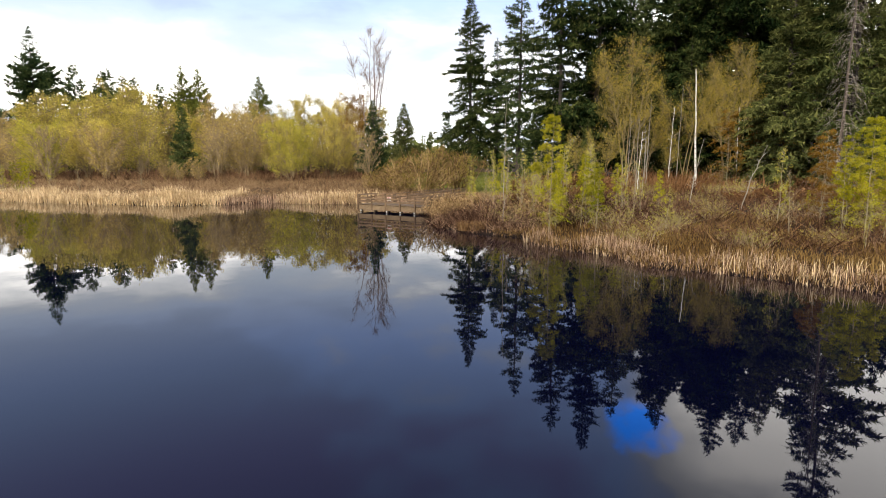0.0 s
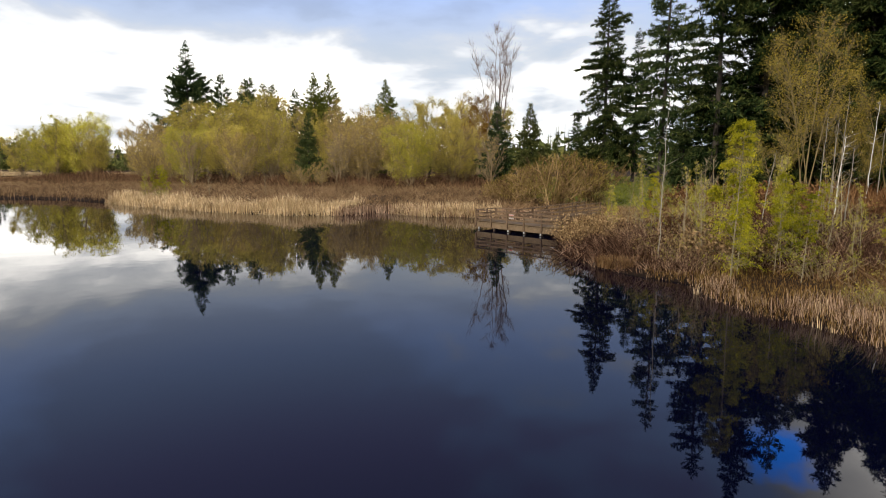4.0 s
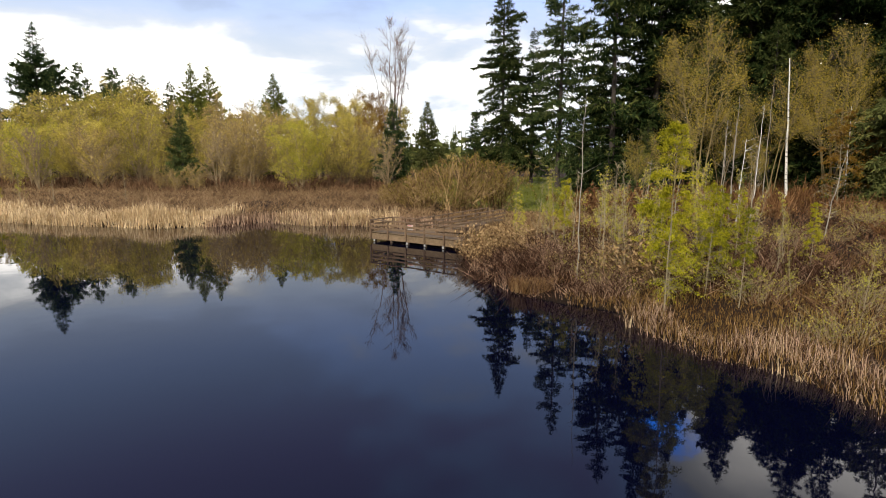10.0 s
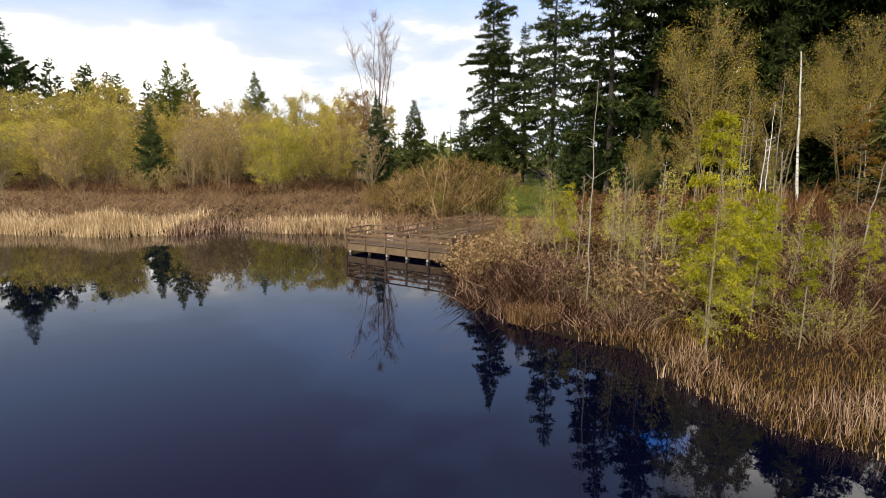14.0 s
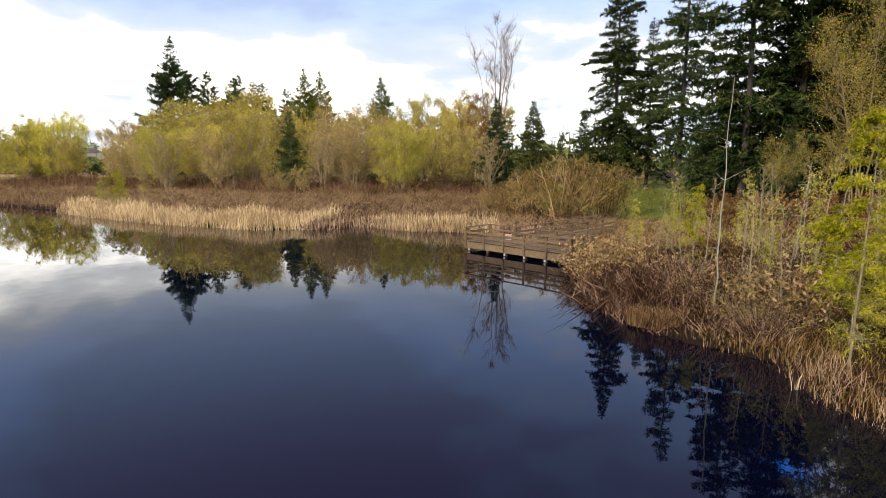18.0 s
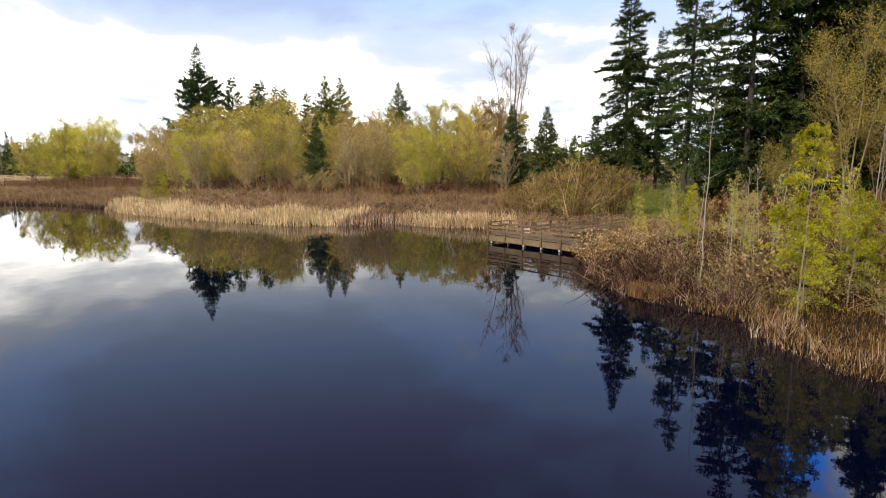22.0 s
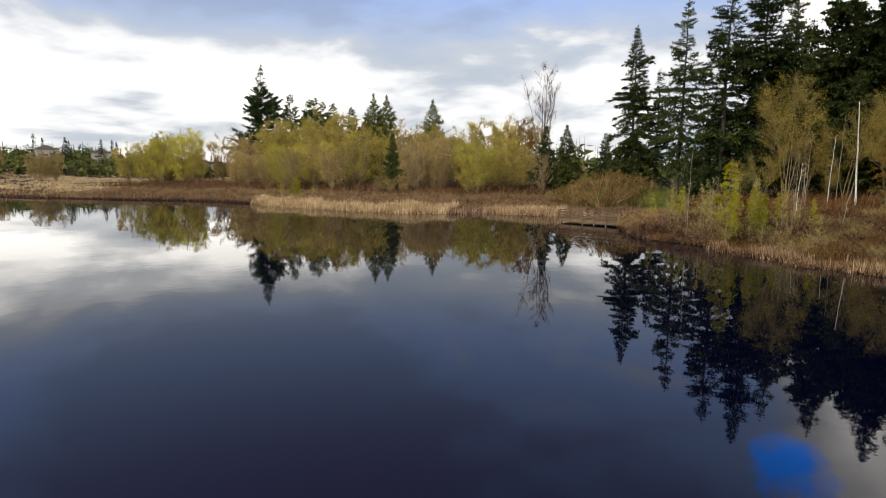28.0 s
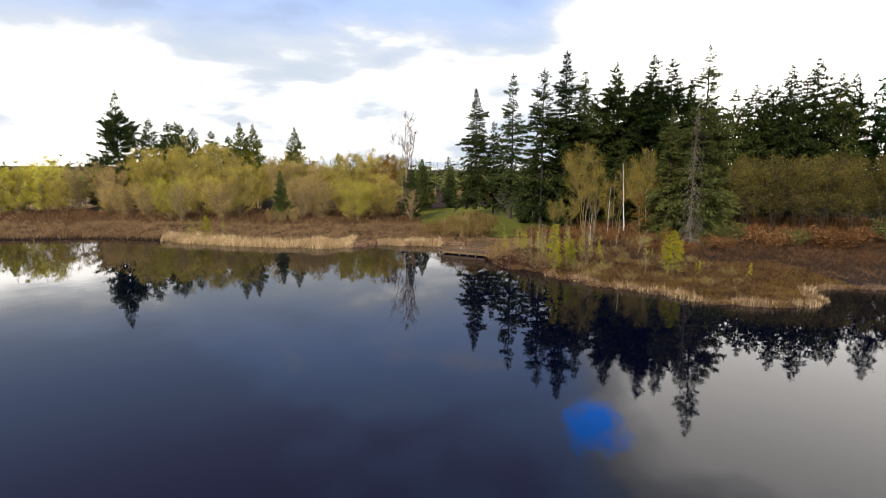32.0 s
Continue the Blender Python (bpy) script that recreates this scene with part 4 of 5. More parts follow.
# ---------------------------------------------------------------- saplings and snags by the bank
def pole_mesh(pts, r0, r1, mat, stubs=0, seed=1):
    r = np.random.default_rng(seed)
    b = Buf()
    pts = np.array(pts, float)
    t = np.linspace(0, 1, 12)
    q = np.linspace(0, 1, len(pts))
    P = np.stack([np.interp(t, q, pts[:, i]) for i in range(3)], 1)
    P[1:-1, :2] += r.normal(0, 0.025, (10, 2))
    tube(b, P, np.linspace(r0, r1, 12), 7)
    if stubs:
        f = r.uniform(0.2, 0.98, stubs)
        a = np.stack([np.interp(f, t, P[:, i]) for i in range(3)], 1)
        an = r.uniform(0, 6.28, stubs)
        d = np.column_stack([np.cos(an), np.sin(an), r.uniform(-0.1, 0.9, stubs)])
        twigs(b, a, a + d * r.uniform(0.15, 1.0, (stubs, 1)), 0.014, r)
    return b.mesh("stem", mat)


def thin_tree(x, y, h, mat, label, name="dead_stem", lean=(0, 0), r0=0.06, stubs=14, seed=1, group=""):
    e = empty(name, x, y, gz(x, y) - 0.1, label, "tree", group)
    child("stem", pole_mesh([(0, 0, 0), (lean[0] * 0.4, lean[1] * 0.4, h * 0.5), (lean[0], lean[1], h)], r0, r0 * 0.3, mat, stubs, seed), e)
    return e


thin_tree(31.0, 68.6, 13.9, BARK_WHITE, "tall straight white birch trunk broken at the top", "birch_trunk", (-0.8, 0), 0.15, 10, 3)
thin_tree(3.9, 35.8, 8.2, BARK_GREY, "tall thin leaning grey snag at the water's edge", "snag", (0.12, 0.1), 0.03, 8, 4)
for k, (x, y, h, dx_) in enumerate(((26.6, 66, 9.5, 0.3), (24.2, 67, 7.5, -0.2), (28.2, 67.5, 12, 0.2), (17.1, 52, 7.6, 0.2), (18.3, 53, 7.6, 0.1), (17.4, 50, 6.2, 0.3), (16.8, 47, 5.4, 0.2),
                                   (21.5, 40, 4.6, 1.6), (19.5, 44, 5.2, 0.9), (22.5, 62, 10, 0.2), (33, 63, 9, -0.1), (11.6, 46, 5.2, 0.6), (9.2, 44, 5.0, 0.4))):
    thin_tree(x, y, h, BARK_GREY if k % 5 else BARK_WHITE, "thin pale leafless sapling among brush", "bare_sapling", (dx_, 0.1), 0.028 + 0.002 * h, 22, 60 + k, "bare stems")


def sapling_meshes(seed, h, leaf, n_leaf, width, bark=BARK_GREY, size=0.10):
    """A young straight tree with short drooping leafy boughs."""
    r = np.random.default_rng(seed)
    tb, cb = Buf(), Buf()
    zs = np.linspace(0, h, 10)
    sp = np.column_stack([np.cumsum(r.normal(0, 0.02, (10, 2)), 0), zs])
    tube(tb, sp, 0.0046 * h * (1 - zs / h) + 0.006, 6)
    wide = n_leaf > 1000
    nb = int(h * (17 if wide else 9))
    zb = h * r.uniform(0.10, 0.99, nb)
    p0 = np.stack([np.interp(zb, zs, sp[:, i]) for i in range(3)], 1)
    a = r.uniform(0, 6.28, nb)
    ln = width * (1.08 - zb / h) ** 0.6 * r.uniform(0.3, 1.15, nb)
    out = np.column_stack([np.cos(a), np.sin(a), np.zeros(nb)])
    p1 = p0 + out * (ln * 0.6)[:, None] + np.array([0, 0, 1]) * (ln * (0.20 if wide else 0.6))[:, None]
    p2 = p0 + out * ln[:, None] + np.array([0, 0, 1]) * (ln * (-0.02 if wide else 1.3))[:, None]
    twigs(tb, p0, p1, 0.011, r)
    twigs(tb, p1, p2, 0.008, r)
    if n_leaf:
        # feathery leaflets along the many side shoots of each bough; some boughs are nearly bare
        per = 9
        shoots = nb * per
        kb = np.repeat(np.arange(nb), per)
        f = r.uniform(0.2, 1.0, (shoots, 1))
        q0 = np.where(f < 0.6, p0[kb] + (p1 - p0)[kb] * f / 0.6, p1[kb] + (p2 - p1)[kb] * (f - 0.6) / 0.4)
        turn = r.choice([-1, 1], shoots) * r.uniform(0.3, 1.2, shoots)
        sd = np.column_stack([np.cos(a[kb] + turn), np.sin(a[kb] + turn), r.uniform(-0.9, 0.4, shoots)])
        q1 = q0 + sd * (0.34 * ln[kb] * (1.15 - f[:, 0]) * r.uniform(0.6, 1.4, shoots) + 0.08)[:, None]
        slivers(tb, q0, q1, 0.004, r)
        full = (r.random(nb) ** 0.8 + 0.05)[kb] * r.uniform(0.2, 1, shoots) * (0.3 + ln[kb]) * (0.12 + smooth(zb[kb] / h, 0.15, 0.55))
        k = r.choice(shoots, n_leaf, p=full / full.sum())
        g = r.uniform(0.0, 1.1, (n_leaf, 1))
        p = q0[k] + (q1 - q0)[k] * g + r.normal(0, 0.035, (n_leaf, 3))
        dd = unit(sd[k] * 0.6 + r.normal(0, 0.6, (n_leaf, 3)) * [1, 1, 0.6] + [0, 0, -0.35])
        sprays(cb, p, dd, r.uniform(2.0, 4.5, n_leaf) * size, r.uniform(0.35, 0.7, n_leaf) * size, r)
        return tb.mesh("stem", bark), cb.mesh("crown", leaf)
    return tb.mesh("stem", bark), None


SAPS = {k: (a[1], *sapling_meshes(*a)) for k, a in {
    "lime": (71, 6, LEAF_LIME, 19000, 1.35, BARK_STEM, 0.022), "lime_b": (72, 5, LEAF_LIME, 6500, 1.05, BARK_STEM, 0.025), "thin": (73, 5, LEAF_GREEN, 900, 0.8, BARK_STEM, 0.030), "thin_b": (74, 5, LEAF_TAN, 120, 0.9, BARK_STEM, 0.026),
    "rust": (75, 5, LEAF_RUST, 6000, 1.6, BARK_STEM, 0.032), "olive": (76, 5, LEAF_GREEN, 3000, 1.1, BARK_STEM, 0.03)}.items()}


def sapling(kind, x, y, h, label, group="bank saplings"):
    kh, stem, crown = SAPS[kind]
    e = empty("sapling", x, y, gz(x, y) - 0.05, label, "sapling", group, rng.uniform(0, 360), h / kh)
    e.matrix_world = e.matrix_world @ pose(0, 0, 0, rng.normal(0, 3.5 if kind[:4] == "thin" else 1.5), rng.normal(0, 3.5 if kind[:4] == "thin" else 1.5), 0)
    child("stem", stem, e)
    child("crown", crown, e)


LIME, THIN = "young tree with bright lime-yellow drooping foliage", "thin pale sapling with a few yellow leaves"
for kind, x, y, h in (("lime", 5.9, 30.7, 6.7), ("lime_b", 8.2, 32.8, 4.4), ("lime_b", 9.4, 34.5, 3.8), ("lime", 20.3, 26.5, 5.8), ("lime_b", 19.6, 27.0, 4.2), ("lime_b", 21.0, 26.2, 4.6), ("lime_b", 20.2, 27.8, 5.0), ("lime_b", 21.6, 28.0, 4.6), ("lime_b", 7.0, 34.6, 3.4), ("lime_b", 14.0, 36.0, 3.2), ("lime_b", 12.0, 38.5, 3.6),
                      ("lime_b", 4.3, 42.0, 4.3), ("lime_b", 8.8, 33.9, 4.2), ("lime_b", 10.0, 35.6, 3.8), ("lime_b", 7.4, 35.4, 3.9), ("lime_b", 8.6, 31.0, 3.6), ("lime_b", 6.6, 32.4, 3.2)):
    sapling(kind, x, y, h, LIME)
for kind, x, y, h in (("thin", 4.1, 43, 4.8), ("thin_b", 4.5, 40.5, 4.6), ("thin", 5.6, 39, 4.5), ("thin_b", 6.9, 42, 4.2), ("thin", 8.4, 40, 5.4), ("thin_b", 5.2, 36.4, 4.4), ("thin_b", 5.8, 35.2, 4.0),
                      ("thin", 6.9, 36.8, 4.8), ("thin", 9.8, 37, 4.9), ("thin_b", 10.8, 40, 5.0), ("thin_b", 3.2, 45, 4.0), ("thin", 7.6, 46, 4.6), ("olive", 2.4, 47.5, 3.4), ("olive", 5.6, 49, 3.4), ("olive", 8.6, 51, 3.2),
                      ("thin", 13.2, 41, 4.4), ("thin_b", 15, 43, 5.2), ("thin", 18.8, 31, 4.2), ("thin_b", 17.0, 27, 3.4)):
    sapling(kind, x, y, h, THIN)
r_ = np.random.default_rng(77)
for k in range(22):
    f = r_.random()
    x, y = 1.2 + 5.5 * f + r_.uniform(0.3, 7.5), 47 - 13 * f + r_.uniform(0, 4)
    if inland(np.array([x]), np.array([y]))[0] > 0.6:
        sapling("thin" if r_.random() < 0.45 else "thin_b", x, y, r_.uniform(2.8, 5.0), THIN)
for kind, x, y, h in (("rust", 22.5, 33, 5.2), ("rust", 20.8, 30.5, 4.0), ("rust", 30.5, 60, 8.5), ("rust", 33.5, 60, 7.0), ("rust", 35, 57, 6.5)):
    sapling(kind, x, y, h, "young tree with orange-brown autumn leaves", "rust saplings")
for kind, x, y, h in (("lime_b", -53.0, 70, 4.6), ("lime_b", -53.8, 70.3, 4.2), ("lime_b", -52.4, 70.6, 4.0), ("lime_b", -53.2, 71, 4.6), ("olive", -55.6, 70.5, 3.8), ("thin", -50, 71, 4.6), ("thin_b", -47, 72, 4.2), ("thin_b", -40, 74, 4.0), ("thin", -57, 72, 3.8)):
    sapling(kind, x, y, h, "yellow-leaved sapling among pale reeds", "reed bed saplings")

# ---------------------------------------------------------------- bushes
def bush_mesh(seed, h, w, n, mat, leaf=None, n_leaf=0, size=0.07, sub=4, wild=0.6):
    r = np.random.default_rng(seed)
    b = Buf()
    a, q = r.uniform(0, 6.28, n), np.sqrt(r.random(n))
    p0 = np.column_stack([np.cos(a) * q * w * 0.35, np.sin(a) * q * w * 0.35, np.zeros(n)])
    th = r.uniform(0.5, 1.0, n)
    p1 = p0 * 1.7 + np.column_stack([r.normal(0, 0.12 * w, (n, 2)), h * 0.55 * th])
    p2 = p1 + np.column_stack([(p1[:, :2]) * 0.35 + r.normal(0, 0.14 * w, (n, 2)), h * 0.42 * th * (1.15 - 0.5 * q)])
    twigs(b, p0, p1 + (p1 - p0) * 0.1, 0.016, r)
    twigs(b, p1, p2, 0.010, r)
    k = np.repeat(np.arange(n), sub)
    f = r.uniform(-0.6, 1, (len(k), 1))
    t0 = np.where(f < 0, p1[k] + (p1 - p0)[k] * f, p1[k] + (p2 - p1)[k] * f)
    t1 = t0 + unit(r.normal(0, 1, (len(k), 3)) + [0, 0, wild]) * r.uniform(0.12, 0.35, (len(k), 1)) * h * 0.45
    twigs(b, t0, t1, 0.007, r)
    stem = b.mesh("twig_mass", mat)
    if not n_leaf:
        return stem, None
    c = Buf()
    j = r.integers(0, len(t0), n_leaf)
    g = r.uniform(0, 1.1, (n_leaf, 1))
    leaves(c, t0[j] + (t1 - t0)[j] * g, size, r, 0.4, 2.3)
    return stem, c.mesh("foliage", leaf)


BUSH = {"round": (3.0, *leafy_meshes(81, 3.0, 2.0, 26, LEAF_ALDER, THICKET_TAN, 6000, 0.030, 8, 7, 0.03, 0.4, 0.008, 0.004, 0.3, 0.06, True, 0.30)), "tan": (2.2, *bush_mesh(82, 2.2, 1.8, 70, THICKET_TAN, THICKET_TAN, 520, 0.08, 7, 0.3)),
        "mauve": (1.9, *bush_mesh(83, 1.9, 1.7, 70, THICKET, None, 0, 0.07, 8, 0.2)), "rust": (1.7, *bush_mesh(84, 1.7, 2.2, 90, BRAMBLE, BRAMBLE, 1100, 0.08)),
        "olive": (2.0, *bush_mesh(85, 2.0, 2.4, 70, BARK_TWIG, LEAF_GREEN, 650, 0.032, 5, 0.4)), "dark": (4.0, *bush_mesh(86, 4.0, 3.6, 300, BARK_TWIG, NEEDLE_OLIVE, 3600, 0.14))}


def bush(kind, x, y, h, label, group="", wide=1.0):
    kh, stem, fol = BUSH[kind]
    s = h / kh
    e = new("bush")
    e.matrix_world = pose(x, y, gz(x, y) - 0.05, 0, 0, rng.uniform(0, 360)) @ Matrix.Diagonal((s * wide, s * wide, s, 1))
    tagged(e, label, "bush", group)
    child("twig_mass", stem, e)
    if fol:
        child("foliage", fol, e)


for x, y, h, w in ((-1.3, 66.5, 6.4, 0.95), (2.0, 67.4, 5.6, 0.95), (-4.6, 68, 5.0, 1.0), (-6.8, 70, 3.6, 1.1), (-9.0, 73, 2.8, 1.1)):
    bush("round", x, y, h, "large rounded half-bare brown bush behind the dock", "bushes behind the dock", w)
for x, y, h in ((-0.1, 45.6, 2.0), (0.5, 43.8, 2.0), (-0.6, 43.8, 1.7), (0.9, 46.4, 1.9), (0.3, 47.6, 1.6), (1.6, 44.6, 1.9), (-0.2, 41.6, 1.6)):
    bush("tan", x, y, h, "dry tan bush with curled pale leaves beside the dock", "bushes beside the dock")
r_ = np.random.default_rng(91)
for k in range(40):
    f = r_.random()
    x, y = 0.2 + 4.6 * f + r_.uniform(0, 3.0), 43.5 - 11.5 * f + r_.uniform(-0.3, 3.4)
    if inland(np.array([x]), np.array([y]))[0] > 0.2:
        kind = ("mauve", "tan", "mauve", "mauve", "olive")[k % 5]
        bush(kind, x, y, r_.uniform(0.8, 2.3) - 0.4 * smooth(y, 40, 45), {"mauve": "leafless mauve-brown twiggy bush on the bank", "tan": "dry tan twiggy bush on the bank", "olive": "twiggy bush with small yellow-green leaves"}[kind], "bank thicket", 1.1)
for k in range(24):
    x, y = r_.uniform(6, 36), r_.uniform(36, 62)
    bush("rust" if r_.random() < 0.7 else "olive", x, y, r_.uniform(1.2, 2.0), "rust-brown bramble bush before the firs", "bramble bushes", 1.2)
for x, y, h in ((9.6, 62, 2.6), (12.0, 63, 2.9), (14.6, 61, 3.0), (11.0, 58, 2.0), (17.0, 60, 3.0)):
    bush("rust", x, y, h, "tall russet bramble bush at the edge of the lawn", "bramble bushes", 1.0)
for k in range(26):
    x, y = r_.uniform(9, 30), r_.uniform(17, 37)
    if inland(np.array([x]), np.array([y]))[0] > 2.5:
        bush("olive" if r_.random() < 0.55 else "mauve", x, y, r_.uniform(0.8, 1.6), "low twiggy olive-brown shrub on the point", "point shrubs", 1.1)
for k in range(12):
    x, y = r_.uniform(10, 28), r_.uniform(20, 38)
    if inland(np.array([x]), np.array([y]))[0] > 2.5:
        sapling("lime_b" if k % 2 else "thin", x, y, r_.uniform(1.4, 2.6), "small yellow-leaved sapling on the point", "point saplings")
for x, y, h in ((56, 44, 4.0), (59, 45, 3.2), (47, 46, 3.4), (38, 46, 2.6)):
    bush("rust", x, y, h, "rounded reddish-brown bare shrub in the marsh", "marsh shrubs", 1.3)
for x, y, h in ((70, 45, 5.5), (52, 47, 3.0), (44, 52, 3.0), (38, 53, 4.0)):
    bush("dark", x, y, h, "dense green evergreen bush at the hedge foot", "hedge bushes")

# ---------------------------------------------------------------- reeds, sedge and brush
def scatter(n, x0, x1, y0, y1, seed, keep):
    """Points on the land where keep(x, y, d) holds."""
    r = np.random.default_rng(seed)
    x, y = r.uniform(x0, x1, n), r.uniform(y0, y1, n)
    d = inland(x, y)
    ok = keep(x, y, d, r)
    x, y = x[ok], y[ok]
    return np.column_stack([x, y, ground_z(x, y) - 0.05]), d[ok], r


def stuff(name, buf, mat, label, category):
    return tagged(new(name, buf.mesh(name, mat)), label, category, kind="stuff")


def brush_patch(n, x0, x1, y0, y1, seed, keep, h, mat, label, k=9, w=0.03, spread=0.35, clump=0.22):
    """Low twiggy brush: tufts of thin slivers fanning from each root."""
    p, d, r = scatter(n, x0, x1, y0, y1, seed, keep)
    size = r.uniform(h[0], h[1], len(p)) * (1 + 0.25 * wobble(p[:, 0], p[:, 1], 3.1, 5.0) + 0.30 * wobble(p[:, 0], p[:, 1], 9.0, 2.0))
    m = len(p) * k
    q = np.repeat(p, k, 0) + np.column_stack([r.normal(0, clump, (m, 2)), np.zeros(m)])
    hh = np.repeat(size, k) * r.uniform(0.45, 1.0, m)
    tip = q + np.column_stack([r.normal(0, spread, (m, 2)), np.ones(m)]) * hh[:, None]
    b = Buf()
    s, u = side_of(tip - q, r)
    V = np.stack([q - s * w, q + s * w, (q + tip) / 2 + u * w, tip], 1).reshape(-1, 3)
    i = np.arange(m)[:, None] * 4
    b.add(V, np.concatenate([i + [0, 1, 2], i + [0, 2, 3]]))
    stuff("brush", b, mat, label, "brush")


b = Buf()
p, d, r = scatter(60000, -62, -7, 56, 80, 101, lambda x, y, d, r: (d > -0.3) & (d < 5.5 + 1.8 * wobble(x, y, 4)) & ((x < -23.5) | ((x > -19) & (d < 3))) & (r.random(len(x)) < np.clip(1.25 - d / 8, 0, 1)))
blades(b, p, r.uniform(0.5, 1.35, len(p)) * (1 + 0.45 * wobble(p[:, 0], p[:, 1], 2.2)), 0.030, r, 0.28, 0.6)
stuff("cattails", b, REED_PALE, "tall pale straw-coloured cattails along the far shore", "reeds")
b = Buf()
p, d, r = scatter(180000, 0, 45, 9, 37, 102, lambda x, y, d, r: (d > -0.1) & (r.random(len(x)) < 1.2 - 0.85 * smooth(y, 27, 33)) & (d < 1.7 + 0.7 * wobble(x, y, 2)))
tall = smooth(wobble(p[:, 0], p[:, 1], 1.1, 4.0), 0.0, 0.5)
blades(b, p, (r.uniform(0.18, 0.46, len(p)) + tall * r.uniform(0.0, 0.60, len(p))) * (0.45 + 0.55 * smooth(d, -0.2, 0.9)) + 0.4 * (r.random(len(p)) < 0.02), 0.0075, r, 0.55, 0.65)
stuff("cattails", b, REED_NEAR, "dry broken tan cattails at the water's edge", "reeds")
b = Buf()
p, d, r = scatter(190000, 3, 40, 10, 46, 103, lambda x, y, d, r: (d > 0.3) & (d < 16) & (r.random(len(x)) < np.clip(1.2 - d / 18, 0, 1)))
blades(b, p, r.uniform(0.16, 0.44, len(p)) * (1 + 0.5 * wobble(p[:, 0], p[:, 1], 1.7, 9.0)), 0.010, r, 0.5, 0.7)
stuff("sedge", b, SEDGE, "olive-brown dying sedge covering the bank", "grass")
b = Buf()
p, d, r = scatter(620, 4, 36, 10, 32, 141, lambda x, y, d, r: (d > -0.2) & (d < 2.2) & (wobble(x, y, 0.9, 7.0) > 0.1))
k = 7
q = np.repeat(p, k, 0) + np.column_stack([r.normal(0, 0.09, (len(p) * k, 2)), np.zeros(len(p) * k)])
blades(b, q, np.repeat(r.uniform(0.5, 1.25, len(p)), k) * r.uniform(0.5, 1.0, len(q)), 0.010, r, 0.25, 0.8)
p, d, r = scatter(9000, 12, 34, 9, 24, 142, lambda x, y, d, r: (d > -0.15) & (d < 1.1) & (wobble(x, y, 1.3, 3.0) > -0.25))
blades(b, p, r.uniform(0.35, 0.95, len(p)), 0.010, r, 0.25, 0.7)
stuff("cattails", b, REED_PALE, "bleached cattail stalks standing in clumps", "reeds")
b = Buf()
p, d, r = scatter(26000, -175, -56, 68, 120, 104, lambda x, y, d, r: (d > -0.3) & (d < 9))
blades(b, p, r.uniform(0.6, 1.2, len(p)), 0.035, r, 0.2, 0.5)
stuff("sedge", b, BRUSH, "dull tan dry grass along the far bay", "grass")
brush_patch(3000, -230, -108, 74, 150, 151, lambda x, y, d, r: d > 2, (0.4, 0.8), REED_PALE, "pale dry grass on the flat marsh", 8, 0.09, 0.9, 0.8)


brush_patch(12000, -112, 3, 60, 112, 105, lambda x, y, d, r: (d > 1.5) & (lawn_at(x, y) < 0.3), (0.5, 1.1), BRUSH, "low red-brown marsh brush before the tree belt", 8, 0.040, 0.95, 0.55)
brush_patch(6500, 8, 100, 14, 64, 106, lambda x, y, d, r: (d > 5) & (r.random(len(x)) < 0.9), (0.5, 1.1), BRUSH_DARK, "low russet brush across the wet meadow", 9, 0.03, 0.9, 0.5)
brush_patch(6200, -2, 15, 33, 49, 107, lambda x, y, d, r: (d > 0.3) & (wobble(x, y, 0.7, 2.0) > 0.0), (0.4, 1.3), THICKET, "fine mauve-brown twigs covering the bank", 7, 0.018, 0.8, 0.3)
brush_patch(2600, -2, 15, 49, 63, 112, lambda x, y, d, r: (d > 0.15) & (lawn_at(x, y) < 0.4), (0.4, 0.9), THICKET_TAN, "low tan brush beside the gangway", 8, 0.02, 0.8, 0.3)

brush_patch(2600, -120, 0, 88, 118, 108, lambda x, y, d, r: (d > 24) & (lawn_at(x, y) < 0.2), (1.0, 2.4), BRUSH_DARK, "dark reddish undergrowth at the foot of the tree belt", 9, 0.07, 0.4, 0.5)
brush_patch(1500, 18, 95, 54, 80, 109, lambda x, y, d, r: (d > 24) & (lawn_at(x, y) < 0.2), (1.2, 2.6), BRAMBLE, "dark reddish undergrowth under the firs", 9, 0.06, 0.4, 0.5)
p, d, r = scatter(9000, -24, -2, 56, 66, 110, lambda x, y, d, r: (d > -0.5) & (d < 2.5))
b = Buf()
blades(b, p, r.uniform(0.4, 1.0, len(p)), 0.025, r, 0.25, 0.5)
stuff("sedge", b, REED_NEAR, "short brown sedge in the shore inlet", "grass")

b = Buf()
p, d, r = scatter(26000, -14, 34, 60, 142, 145, lambda x, y, d, r: lawn_at(x, y) > 0.25 + 0.4 * r.random(len(x)))
blades(b, p, r.uniform(0.10, 0.24, len(p)), 0.08, r, 0.5, 0.7)
stuff("lawn_grass", b, GRASS, "mown green lawn grass behind the dock", "grass")
b = Buf()
r = np.random.default_rng(140)
n = 1400
a, q = r.uniform(0, 6.28, n), np.sqrt(r.random(n)) * 0.9
p = np.column_stack([2.0 + np.cos(a) * q * 1.2, 35.2 + np.sin(a) * q * 0.8, np.full(n, 0.1)])
blades(b, p, r.uniform(0.35, 0.75, n), 0.010, r, 0.3, 0.6)
stuff("tussock", b, TUSSOCK, "orange-brown grass tussock at the water's edge", "grass")

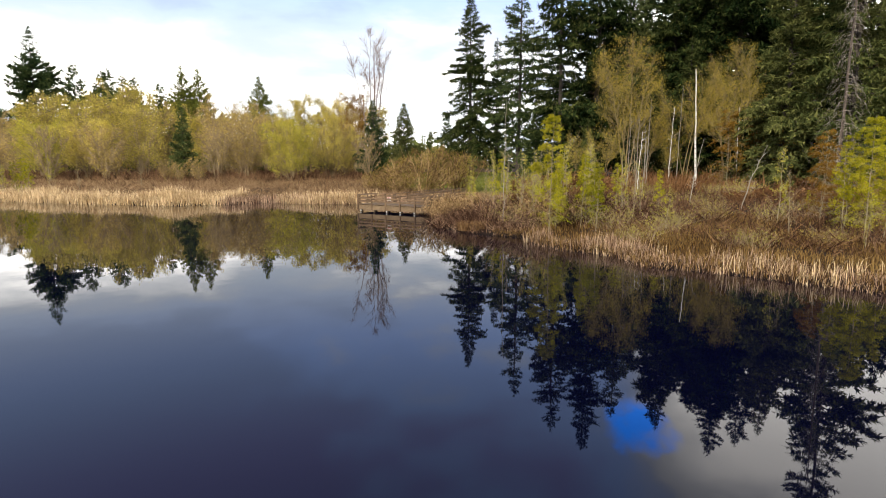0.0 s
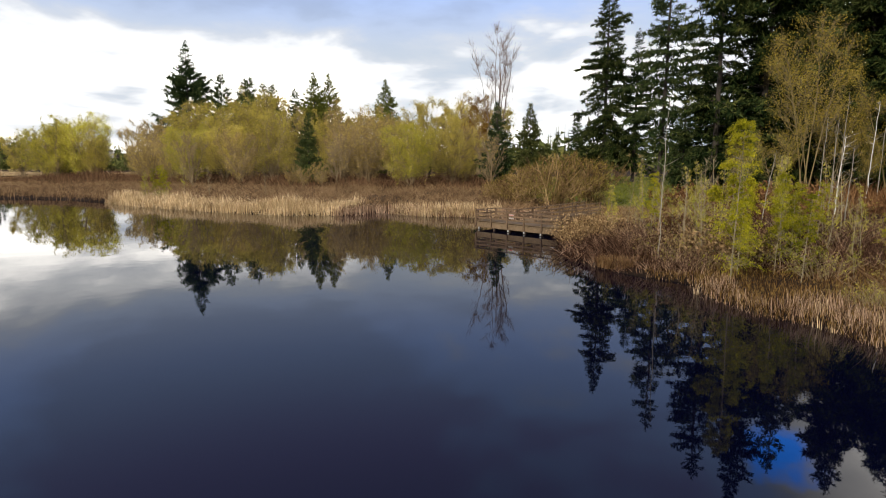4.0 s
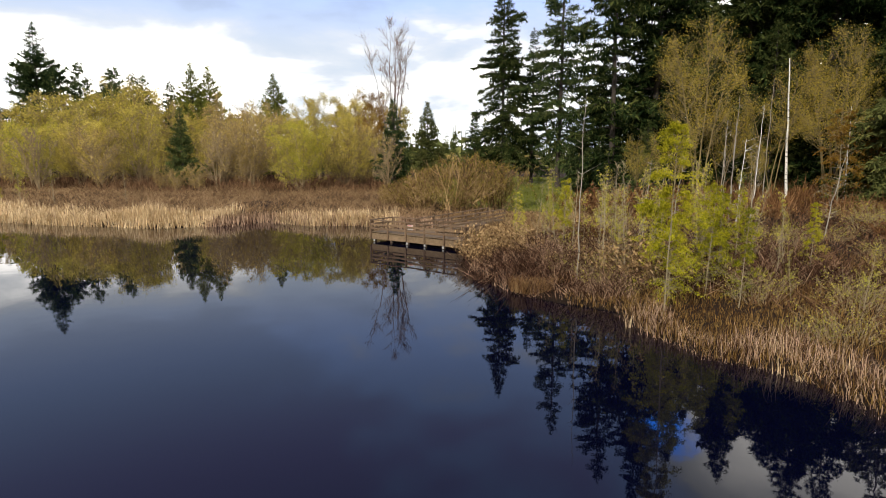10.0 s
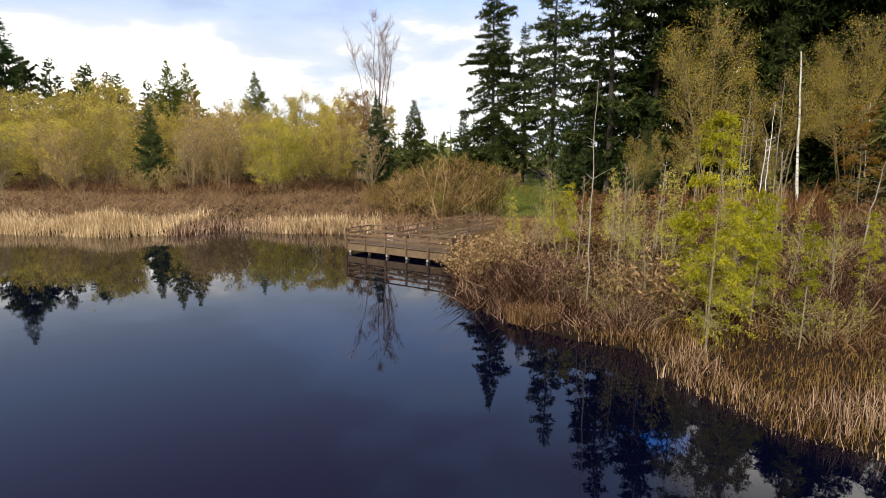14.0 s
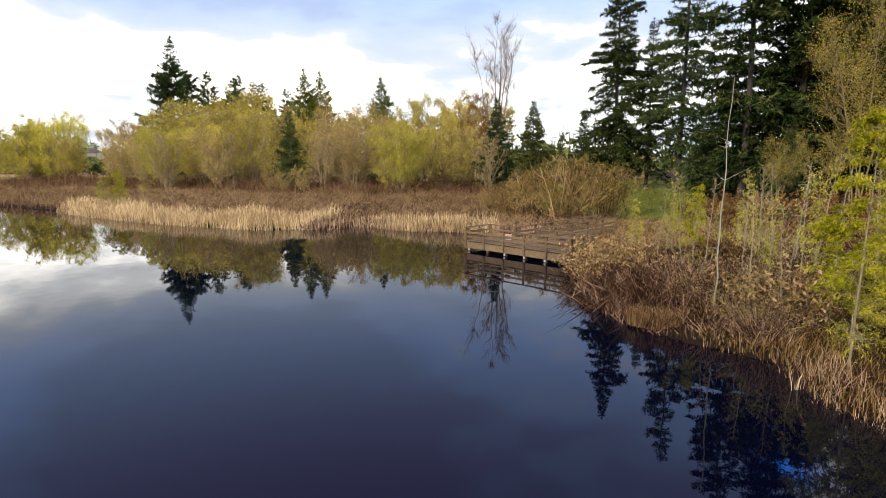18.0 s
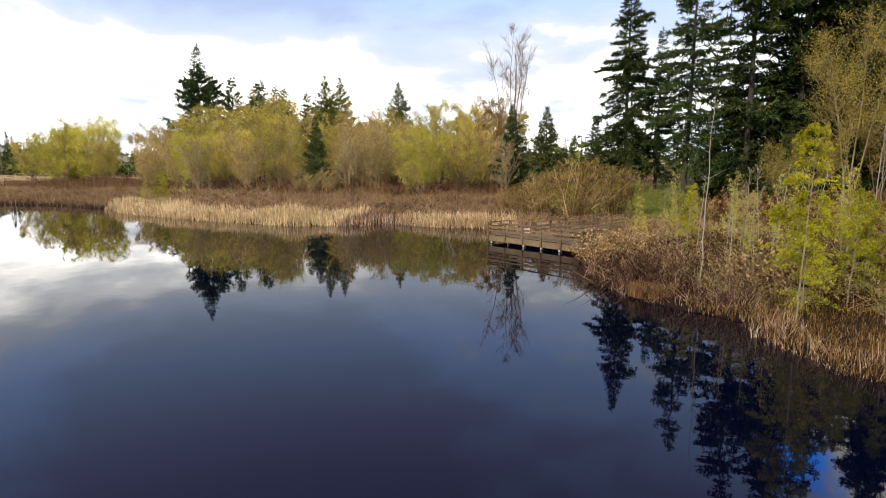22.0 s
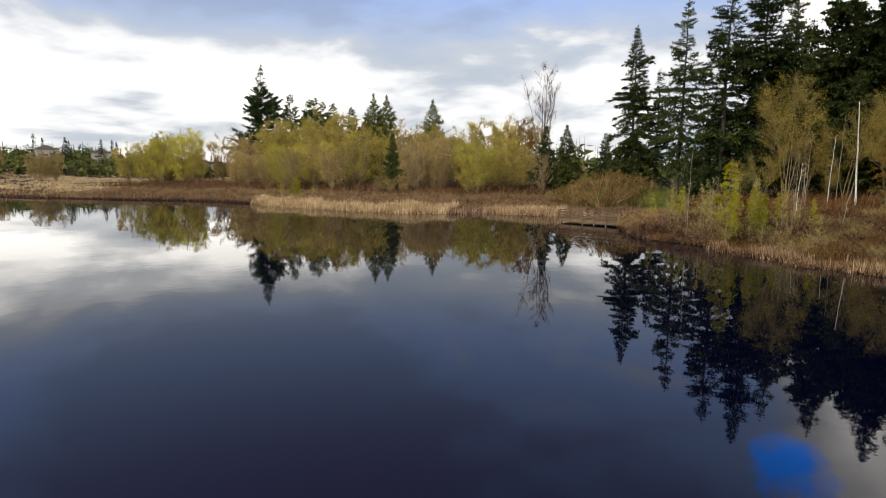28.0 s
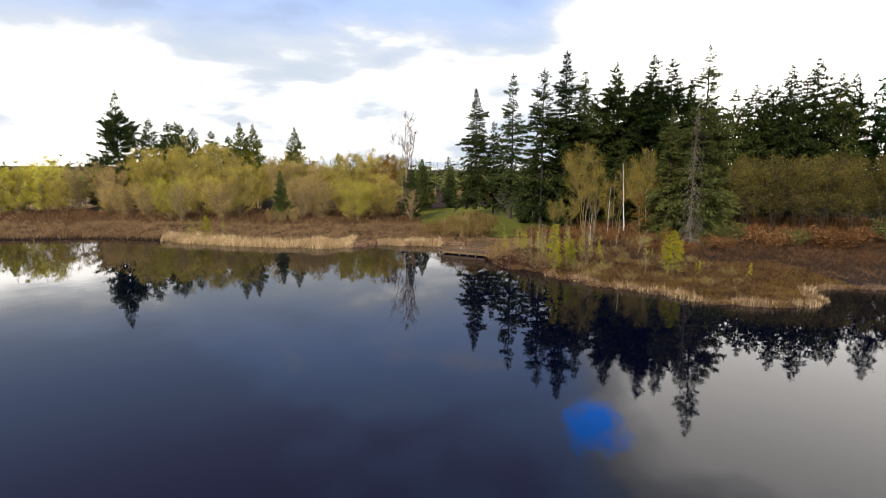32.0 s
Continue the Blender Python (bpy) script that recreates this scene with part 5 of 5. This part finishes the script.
# ---------------------------------------------------------------- far distance
r_ = np.random.default_rng(111)
b = Buf()
for k in range(1500):
    a = radians(r_.uniform(-66, 62) if k % 4 else r_.uniform(-66, -36))
    dist = 240 + 200 * r_.random() ** 1.5
    x, y = math.sin(a) * dist - 10, math.cos(a) * dist
    h = r_.uniform(10, 20) if a > -0.6 else r_.uniform(3, 9)
    m = 26
    z = np.sqrt(r_.random(m))
    an = r_.uniform(0, 6.28, m)
    w = h * 0.20 * z if r_.random() < 0.6 else h * 0.30 * np.sin(np.pi * np.clip(z, 0.05, 0.95))
    p = np.column_stack([np.cos(an) * w * 0.5, np.sin(an) * w * 0.5, h * (1 - z)]) + [x, y, gz(x, y) - 0.5]
    sprays(b, p, unit(np.column_stack([np.cos(an), np.sin(an), r_.normal(-0.2, 0.5, m)])), 0.6 + w * 0.9, 0.35 + w * 0.22, r_)
    tube(b, np.array([[x, y, gz(x, y) - 0.5], [x, y, gz(x, y) + h]]), [0.3, 0.05], 4)
stuff("far_woods", b, NEEDLE_OLIVE, "distant mixed woods along the skyline", "woods")
for k in range(34):
    a = radians(r_.uniform(-36, 44))
    dist = r_.uniform(178, 240)
    x, y = math.sin(a) * dist - 10, math.cos(a) * dist
    fir("far" if r_.random() < 0.7 else "far_olive", x, y, r_.uniform(11, 19), "distant dark conifer on the skyline", "distant trees")
for k in range(10):
    a = radians(-66 + 19 * (k + r_.random()) / 10)
    dist = r_.uniform(205, 275)
    leafy("brown" if k % 3 else "tan", math.sin(a) * dist, math.cos(a) * dist - 20, r_.uniform(7, 11), "distant leafless brown tree on the hillside", "hillside trees", "hillside_tree")
brush_patch(1500, -420, -118, 84, 330, 121, lambda x, y, d, r: (d > 8) & (np.hypot(x, y) < 460), (0.4, 0.9), REED_PALE, "pale dry grass on the far hillside", 8, 0.16, 0.9, 1.4)


def house(x, y, w, d, h, turn, label):
    e = empty("house", x, y, gz(x, y) - 0.3, label, "house", "hillside houses", turn)
    box_part("wall", (0, 0, h / 2), (w, d, h), HOUSE_WALL, e, bevel=0.03)
    bm = bmesh.new()
    o = 0.5
    v = [bm.verts.new(c) for c in ((-w / 2 - o, -d / 2 - o, h), (w / 2 + o, -d / 2 - o, h), (w / 2 + o, d / 2 + o, h), (-w / 2 - o, d / 2 + o, h), (-w / 2 - o, 0, h + d * 0.28), (w / 2 + o, 0, h + d * 0.28))]
    for f in ((0, 1, 5, 4), (2, 3, 4, 5), (0, 4, 3), (1, 2, 5), (3, 2, 1, 0)):
        bm.faces.new([v[i] for i in f])
    part("roof", bm, HOUSE_ROOF, e)
    for k in range(3):
        box_part("window", (-w * 0.32 + k * w * 0.32, -d / 2 - 0.02, h * 0.58), (w * 0.14, 0.08, h * 0.30), HOUSE_GLASS, e, bevel=0)


for x, y, w, t in ((-262, 208, 16, -40), (-243, 222, 13, -44), (-224, 238, 15, -38), (-282, 190, 14, -50), (-300, 170, 17, -48), (-206, 250, 12, -30)):
    house(x, y, w, 9, 4.2, t, "distant pale house with a dark pitched roof")
thin_tree(-284, 176, 14, BARK_ALDER, "distant wooden utility pole on the hillside", "utility_pole", (0, 0), 0.16, 0, 9)
r_ = np.random.default_rng(131)
for k in range(16):
    a = radians(r_.uniform(-66, -44))
    dist = r_.uniform(300, 350)
    fir("far", math.sin(a) * dist, math.cos(a) * dist, r_.uniform(7, 13), "distant dark conifer near the houses", "distant trees")
